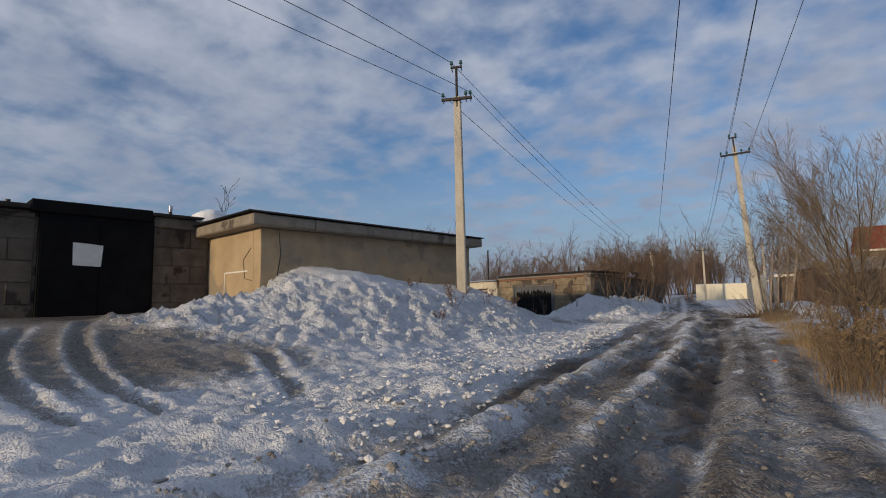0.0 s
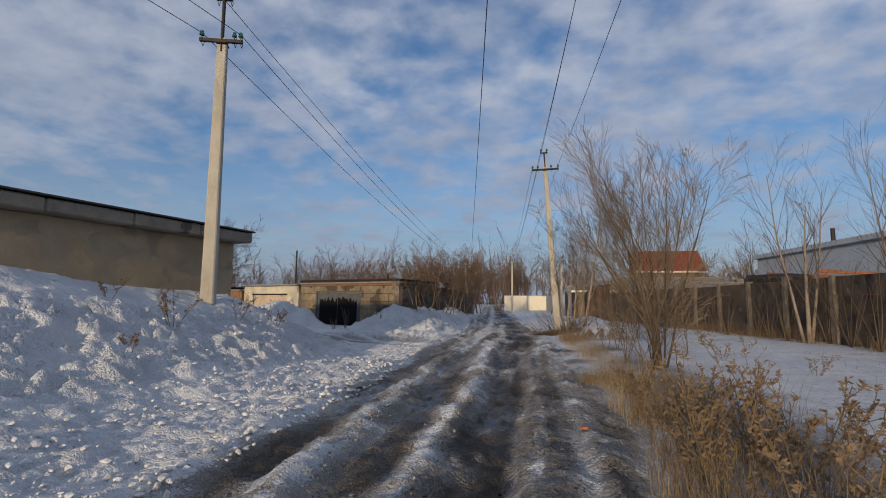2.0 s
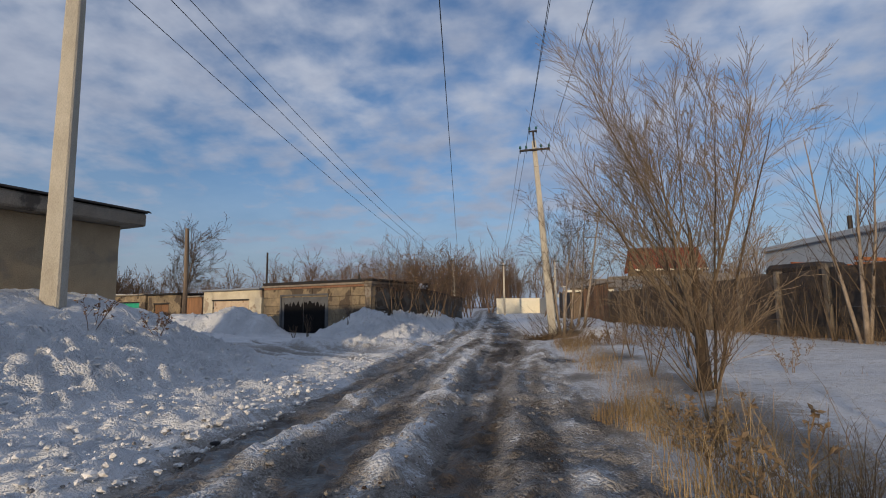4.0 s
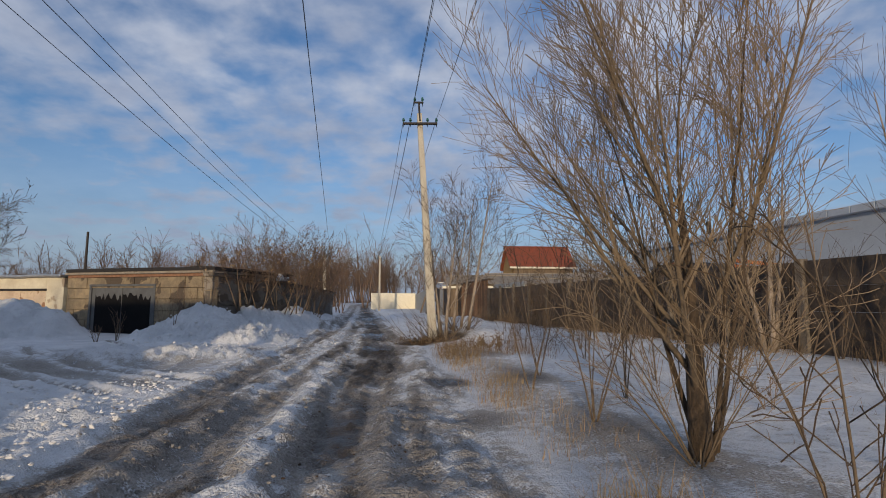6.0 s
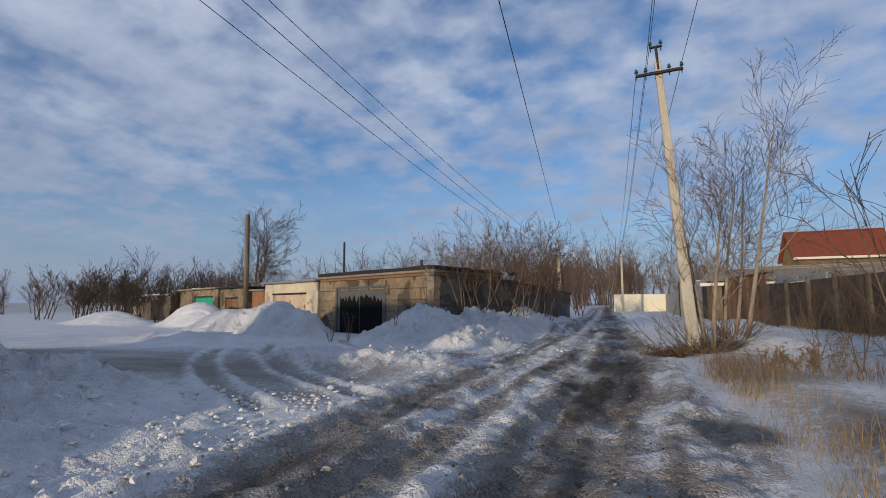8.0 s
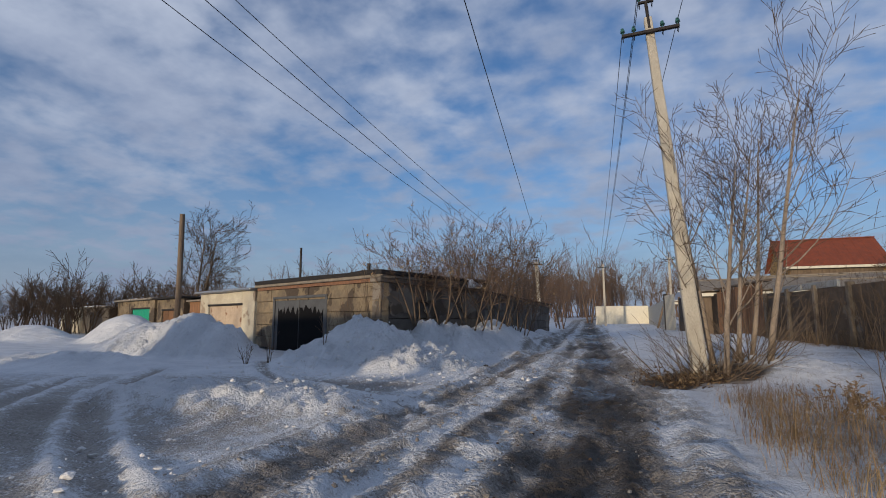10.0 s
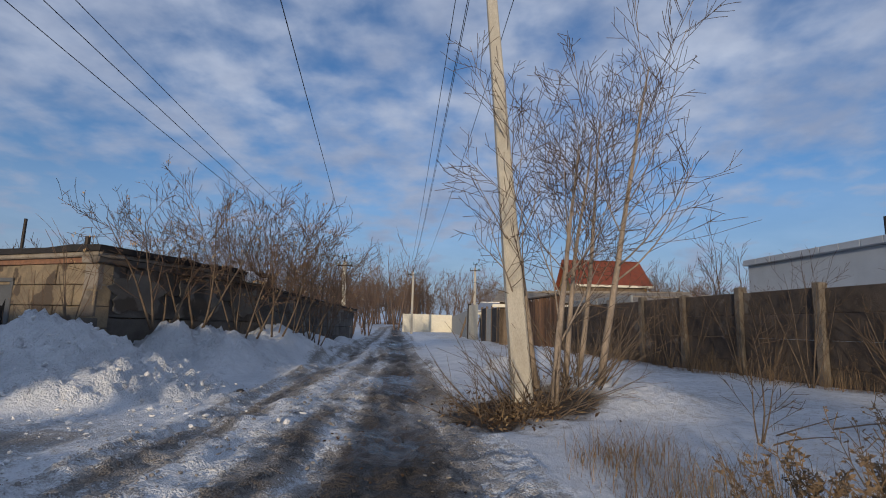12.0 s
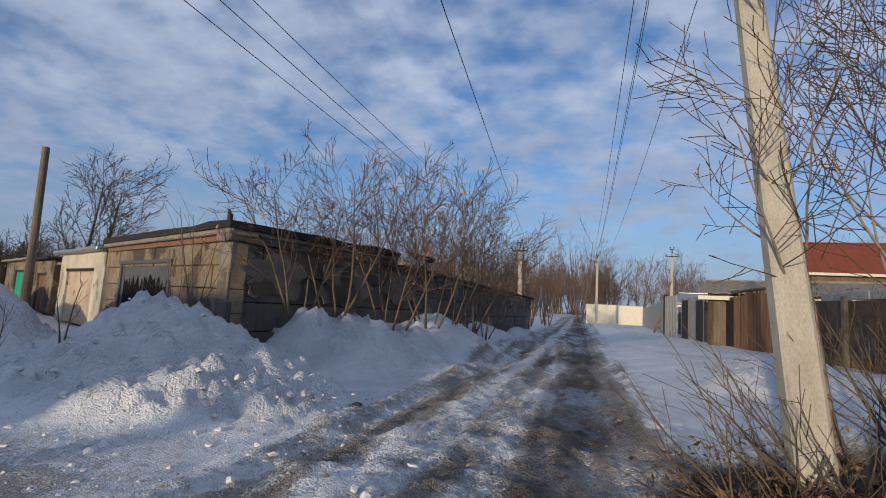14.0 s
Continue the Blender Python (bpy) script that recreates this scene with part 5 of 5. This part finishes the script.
for k, (dx, dy, h) in enumerate(((-2.3, 0.9, 6.6), (-3.6, 2.0, 6.0))):
    tree("garage_tree", tp.x + dx, tp.y + dy, 1, ((8, 0.06, 0.06, 16, 42, 0.48), (6, 0.14, 0.03, 8, 42, 0.5), (4, 0.2, 0.02, 4, 40, 0.5), (3, 0.2, 0, 0, 0, 0)), ("bark3", "bark3", "twig2", "twig2"), "bare tree rising among the far garages", 91 + k, h, 0.11, fine=0.009, lean=0.1 * (1 if k else -1))
# scrub along the concrete fence
for k in range(24):
    s = 0.8 + k * 1.12
    q = f_at(s, 0.45 + 0.25 * math.sin(k * 2.1), 0)
    tree("fence_scrub", q.x, q.y, 6, ((5, 0.08, 0.05, 6, 30, 0.42), (4, 0.15, 0.03, 3, 34, 0.5), (3, 0.2, 0, 0, 0, 0)), ("bark3", "twig2", "twig2"), "bare scrub growing along the concrete fence", 120 + k, 1.5 + 0.6 * abs(math.sin(k * 1.7)), 0.014, spread=0.35, group="scrub along the fence", category="bush")


RMIN[0] = 0.003


def woods(name, spots, label, seed, mat):
    """Far bare trees, too many to count, in one mesh."""
    rd = random.Random(seed)
    v, f = [], []
    for x, y, h, n in spots:
        out = [[], [], []]
        for s in range(n):
            a = rd.uniform(0, 6.28)
            grow(rd, Vector((x + rd.uniform(-0.9, 0.9), y + rd.uniform(-0.9, 0.9), 0.0 if y < 120 else 1.2)), Vector((math.cos(a) * 0.25, math.sin(a) * 0.25, 1)), h * rd.uniform(0.7, 1.05), 0.014 * h, 0, ((5, 0.08, 0.06, 9, 36, 0.45), (4, 0.15, 0.05, 6, 38, 0.5), (2, 0.15, 0.03, 0, 0, 0)), out)
        k = 0.6 + math.hypot(x, y) / 40
        for lv in range(3):
            for pts, rad in out[lv]:
                tube(v, f, pts, [max(r_, 0.006 * k) for r_ in rad], 3)
    o = raw(name, v, f, M[mat])
    tagged(o, label, "trees", kind="stuff")


rw = random.Random(77)
woods("far_thicket", [(rw.uniform(-75, -22), rw.uniform(44, 62), rw.uniform(3.2, 5.2), 2) for _ in range(85)], "brown bare thicket behind the far garages", 1, "wood_far")
woods("far_thicket", [(rw.uniform(-24, -9), rw.uniform(46, 75), rw.uniform(4.0, 6.5), 2) for _ in range(48)], "reddish bare thicket behind the corner garage", 2, "twig3")
woods("far_wood", [(rw.uniform(-60, -8), rw.uniform(100, 170), rw.uniform(7, 12.5), 2) for _ in range(85)], "bare wood at the end of the lane", 3, "wood_far")
woods("far_wood", [(rw.uniform(-22, 10), rw.uniform(120, 175), rw.uniform(7, 11.5), 2) for _ in range(45)], "bare wood at the end of the lane", 4, "wood_far")
woods("far_wood", [(rw.uniform(15, 90), rw.uniform(70, 125), rw.uniform(6.5, 10.5), 2) for _ in range(80)], "bare wood beyond the yards", 5, "wood_far")
woods("yard_trees", [(rw.uniform(12, 40), rw.uniform(52, 66), rw.uniform(4, 7), 2) for _ in range(22)], "bare trees in the yards", 6, "twig2")
woods("far_thicket", [(-27 + rw.uniform(-3, 3), 33.5 + rw.uniform(0, 3), rw.uniform(2.4, 3.8), 3) for _ in range(10)] + [(-40 + rw.uniform(-7, 7), 36 + rw.uniform(-2, 3), rw.uniform(2.4, 4.2), 3) for _ in range(18)], "dark bare bushes among the old garages", 7, "twig2")
woods("far_thicket", [(rw.uniform(-22, -10), rw.uniform(5, 16), rw.uniform(3.0, 4.6), 1) for _ in range(16)], "bare trees behind the plastered garage", 8, "twig2")


def grass(name, spots, label, seed, mat, hgt=(0.1, 0.42)):
    """Blades of dry grass in tufts."""
    rd = random.Random(seed)
    v, f = [], []
    for x, y, n, rad in spots:
        for _ in range(n):
            a, q = rd.uniform(0, 6.28), rad * math.sqrt(rd.random())
            bx, by = x + math.cos(a) * q, y + math.sin(a) * q * 1.3
            h = rd.uniform(*hgt) * (1.15 - 0.5 * q / rad)
            z = gz_fast(bx, by) - 0.02
            b = rd.uniform(0, 6.28)
            ln = rd.uniform(0.2, 1.3) * h
            w = rd.uniform(0.0014, 0.0034)
            px, py = -math.sin(b) * w, math.cos(b) * w
            i = len(v)
            for t in (0, 0.4, 0.75, 1.0):
                cx, cy, cz = bx + math.cos(b) * ln * t * t, by + math.sin(b) * ln * t * t, z + h * t * (1 - 0.25 * t * t * ln / h)
                k = 1 - 0.8 * t
                v += [(cx - px * k, cy - py * k, cz), (cx + px * k, cy + py * k, cz)]
            f += [(i, i + 1, i + 3, i + 2), (i + 2, i + 3, i + 5, i + 4), (i + 4, i + 5, i + 7, i + 6)]
    tagged(raw(name, v, f, M[mat]), label, "grass", kind="stuff")


# a coarse table of ground heights for the blades
tx, ty = np.arange(-9, 9.01, 0.12), np.arange(-1, 32.01, 0.12)
TZ = ground_at(*np.meshgrid(tx, ty))[0]


def gz_fast(x, y):
    i, j = int((x + 9) / 0.12), int((y + 1) / 0.12)
    return float(TZ[min(max(j, 0), len(ty) - 1), min(max(i, 0), len(tx) - 1)])


rg = random.Random(9)
spots = []
for k in range(120):
    y = rg.uniform(8.5, 22.5)
    e = float(lerp(R_EDGE, y))
    dens = 1.0 if 13 < y < 19 else (0.55 if y < 13 else 0.3)
    spots.append((e + 0.2 + abs(rg.gauss(0, 0.42)), y, int(15 * dens), rg.uniform(0.12, 0.3)))
grass("dry_grass", spots, "straw-coloured dry grass along the verge", 1, "straw")
grass("dry_grass", [(2.0, 11.3, 700, 0.34), (2.25, 11.9, 320, 0.28), (2.25, 10.6, 320, 0.25), (1.95, 15.1, 160, 0.28), (2.1, 16.2, 160, 0.3), (1.75, 18.5, 160, 0.3), (1.55, 19.6, 140, 0.3), (1.75, 20.7, 130, 0.4), (2.1, 20.4, 110, 0.4), (2.4, 21.2, 60, 0.4)], "taller tufts of straw-yellow dry grass", 2, "straw", (0.1, 0.45))
grass("dry_grass", [(rg.uniform(2.15, 2.9), rg.uniform(5.0, 9.4), 55, 0.24) for _ in range(34)], "brown dry grass between tall weeds", 3, "weed", (0.25, 0.8))
grass("dry_grass", [(rg.uniform(2.1, 2.7), rg.uniform(6.5, 10.2), 45, 0.25) for _ in range(18)], "tall straw-coloured grass along the verge", 6, "straw", (0.3, 0.85))
grass("dry_grass", [(1.35 + abs(rg.gauss(0, 0.3)), rg.uniform(19.0, 22.0), 45, 0.25) for _ in range(26)], "matted dry grass before the leaning pole", 7, "weed", (0.15, 0.5))
grass("dry_grass", [(rg.uniform(2.0, 3.6), rg.uniform(18.6, 21.2), 30, 0.3) for _ in range(20)], "brown dry grass in a patch on the field's edge", 8, "weed", (0.15, 0.6))
grass("dry_grass", [(rg.uniform(2.6, 7.5), rg.uniform(9, 26), 9, 0.2) for _ in range(40)], "sparse dry stalks in the snowy field", 4, "weed", (0.08, 0.3))
grass("dry_grass", [f_at(rg.uniform(0, 26), rg.uniform(0.15, 0.9), 0)[:2] + (40, 0.35) for _ in range(110)], "dry grass at the foot of the fence", 5, "weed", (0.3, 0.95))


def dry_weed(x, y, h, n, seed, label, m1="weed", dens=1.0):
    """A dried weed: branching stalks with rough seed heads."""
    rd = random.Random(seed)
    ob = thing("dry_weed", pose(x, y, gz_fast(x, y) - 0.03), label, "weed", "dry weeds")
    out = [[], []]
    for s in range(n):
        a = rd.uniform(0, 6.28)
        w = rd.uniform(0.15, 0.8)
        grow(rd, Vector((math.cos(a), math.sin(a), 0)) * 0.05, Vector((math.cos(a) * w, math.sin(a) * w, 1)), h * rd.uniform(0.6, 1.05), 0.006, 0, ((6, 0.07, 0.0, 6, 38, 0.34), (3, 0.15, 0.03, 0, 0, 0)), out)
    v, f = [], []
    for lv in (0, 1):
        for pts, rad in out[lv]:
            tube(v, f, pts, rad, 3)
    o = raw("stalk_growth", v, f, M[m1], ob)
    o["kind"] = "stuff"
    v, f = [], []
    for lv in (0, 1):
        for pts, rad in out[lv]:
            for t in range(int((26 if lv == 0 else 13) * dens)):
                i = rd.randrange(len(pts) // 2, len(pts) - 1)
                c = pts[i].lerp(pts[i + 1], rd.random())
                d = Vector((rd.uniform(-1, 1), rd.uniform(-1, 1), rd.uniform(-0.3, 1))).normalized()
                u = d.orthogonal() * rd.uniform(0.004, 0.009)
                k = len(v)
                L3 = rd.uniform(0.015, 0.05)
                v += [c, c + d * L3 * 0.5 + u, c + d * L3, c + d * L3 * 0.5 - u]
                f.append((k, k + 1, k + 2, k + 3))
    o = raw("dry_foliage", v, f, M[m1], ob, "rough brown seed heads and curled leaves")
    o["kind"] = "stuff"
    return ob


for k, (x, y, h, n) in enumerate(((2.45, 5.6, 0.75, 8), (2.3, 6.3, 0.85, 9), (2.65, 6.6, 0.8, 8), (3.0, 6.9, 0.75, 7), (2.35, 7.3, 0.8, 8), (2.3, 8.4, 0.6, 6), (2.2, 9.5, 0.55, 5), (2.35, 10.2, 0.5, 5), (3.5, 7.0, 0.5, 5), (2.75, 7.4, 0.9, 7))):
    dry_weed(x, y, h, n, 200 + k, "dense brown dried weed with bushy seed heads on the verge", dens=0.8)
for k, (x, y, h, n) in enumerate(((-4.3, 9.9, 0.6, 6), (-4.6, 11.9, 0.5, 4), (-5.2, 9.6, 0.35, 3), (-4.0, 8.8, 0.3, 3), (-4.2, 12.6, 0.4, 4))):
    dry_weed(x, y, h, n, 220 + k, "small reddish dried weed poking out of the snowbank", "twig3", 0.5)
for k, (x, y, h, n) in enumerate(((3.6, 10.2, 0.5, 4), (5.2, 12.4, 0.45, 5), (4.4, 14.2, 0.5, 4), (5.6, 16.8, 0.4, 4), (3.6, 19.4, 0.6, 4), (5.5, 20.6, 0.5, 5), (6.0, 23.4, 0.5, 5), (3.9, 22.0, 0.5, 3), (2.6, 19.9, 0.7, 4), (3.0, 21.2, 0.7, 5))):
    dry_weed(x, y, h, n, 240 + k, "thin dried weed standing in the field snow", "weed", 0.3)
for k, (x, y, h, n) in enumerate(((2.0, 20.5, 0.35, 6), (2.3, 20.7, 0.4, 7), (2.65, 20.5, 0.45, 6), (2.45, 20.2, 0.3, 5))):
    dry_weed(x, y, h, n, 270 + k, "low brown dried weed in a patch by the verge", "weed", 0.5)
# fallen branches in the field
for k, (x, y, a, ln) in enumerate(((3.2, 22.6, 25, 1.0), (3.0, 22.3, -60, 0.5), (3.9, 22.9, 10, 1.3), (4.3, 22.2, 40, 0.7))):
    v, f = [], []
    rd = random.Random(k)
    pts = [Vector((x + math.cos(radians(a)) * ln * t, y + math.sin(radians(a)) * ln * t, gz_fast(x, y) + 0.02 + 0.16 * t + 0.03 * rd.random())) for t in (0, 0.3, 0.65, 1)]
    tube(v, f, pts, [0.008, 0.007, 0.005, 0.003], 6)
    tagged(raw("fallen_branch", v, f, M["bark3"]), "dark fallen branch lying on the snow", "branch", "fallen branches")


# ---- snow clods and litter ----
def clods(name, n, place, size, mat, label, seed):
    rd = random.Random(seed)
    bm = bmesh.new()
    bmesh.ops.create_icosphere(bm, subdivisions=1, radius=1.0)
    base_v = [q.co.copy() for q in bm.verts]
    base_f = [[q.index for q in fc.verts] for fc in bm.faces]
    bm.free()
    v, f = [], []
    for _ in range(n):
        x, y = place(rd)
        s = size[0] + (size[1] - size[0]) * rd.random() ** 3
        z = gz_fast(x, y) + s * 0.15
        sx, sy, sz = s * rd.uniform(0.7, 1.4), s * rd.uniform(0.7, 1.4), s * rd.uniform(0.45, 0.9)
        a = rd.uniform(0, 6.28)
        ca, sa = math.cos(a), math.sin(a)
        k = len(v)
        for q in base_v:
            w = rd.uniform(0.55, 1.3)
            px, py = q.x * sx * w, q.y * sy * w
            v.append((x + px * ca - py * sa, y + px * sa + py * ca, z + q.z * sz * w))
        f += [[i + k for i in fc] for fc in base_f]
    tagged(raw(name, v, f, M[mat]), label, "snow", kind="stuff")


def beside_ruts(rd):
    line, half, _, _ = RUTS[rd.choice((0, 1, 1, 2))]
    y = 1.5 + 27 * rd.random() ** 1.3
    return float(lerp(line, y)) + rd.choice((-1, 1)) * half * rd.uniform(1.3, 2.8), y


def left_bank(rd):
    y = rd.uniform(2.5, 16.5) if rd.random() < 0.93 else rd.uniform(16, 25)
    return float(lerp(L_EDGE, y)) - abs(rd.gauss(0.2, 1.1)), y


clods("slush_clods", 4500, beside_ruts, (0.004, 0.022), "slush", "crumbled clods of slush along the ruts", 1)
clods("snow_clods", 6500, left_bank, (0.006, 0.036), "clod", "tumbled clods of snow beside the road", 2)
clods("snow_clods", 900, lambda rd: (rd.gauss(-5.6, 1.5), rd.gauss(23.5, 0.7)), (0.008, 0.045), "clod", "tumbled clods of ploughed snow at the heap", 3)
clods("dirt_crumbs", 1200, lambda rd: (float(lerp(RUTS[0][0], (yy := rd.uniform(1.5, 25)))) + rd.uniform(-0.6, 0.7), yy), (0.004, 0.014), "litter", "dark crumbs of frozen mud on the road", 4)


def litter(rd):
    return rd.gauss(1.0, 0.36), rd.gauss(24.35, 0.45)


def dead_leaves(n, place, label, seed, mat):
    """Curled dead leaves, each a folded pointed blade, lying loose."""
    rd = random.Random(seed)
    v, f = [], []
    for _ in range(n):
        x, y = place(rd)
        c = Vector((x, y, gz_fast(x, y) + 0.015 + 0.16 * rd.random() ** 2.5))
        d = Vector((rd.uniform(-1, 1), rd.uniform(-1, 1), rd.uniform(-0.5, 0.9))).normalized()
        ln, w = rd.uniform(0.04, 0.11), rd.uniform(0.008, 0.022)
        s = d.orthogonal().normalized()
        s.rotate(Matrix.Rotation(rd.uniform(0, 6.28), 3, d))
        up = d.cross(s) * w * 0.7
        k = len(v)
        v += [c, c + d * ln * 0.5 + s * w + up, c + d * ln, c + d * ln * 0.5 - s * w + up, c + d * ln * 0.5]
        f += [(k, k + 1, k + 4), (k + 1, k + 2, k + 4), (k, k + 4, k + 3), (k + 4, k + 2, k + 3)]
    tagged(raw("dead_leaves", v, f, M[mat]), label, "leaves", kind="stuff")


dead_leaves(650, litter, "curled brown dead leaves heaped at the pole's foot", 7, "litter")
dead_leaves(350, litter, "curled light brown dead leaves among the shoots", 9, "weed")
dead_leaves(50, litter, "pale dry leaves caught among the shoots", 8, "straw")
clods("leaf_litter", 700, litter, (0.006, 0.022), "litter", "dead leaves and soil round the pole's foot", 5)
for k, (x, y, s, mt) in enumerate(((-1.3, 10.0, 0.03, "asphalt_bit"), (-4.6, 21.0, 0.05, "asphalt_bit"), (1.62, 8.2, 0.03, "rust"), (-2.9, 25.1, 0.04, "asphalt_bit"))):
    bm = bmesh.new()
    bmesh.ops.create_icosphere(bm, subdivisions=2, radius=s)
    for q in bm.verts:
        q.co = Vector((q.co.x * 1.5, q.co.y, q.co.z * 0.6)) + Vector(noise.noise_vector(q.co * 30)) * s * 0.4
    o = part("scrap", bm, M[mt])
    o.location = (x, y, gz_fast(x, y) + s * 0.3)
    tagged(o, "small dark scrap lying on the snow", "scrap", "scraps on the snow")
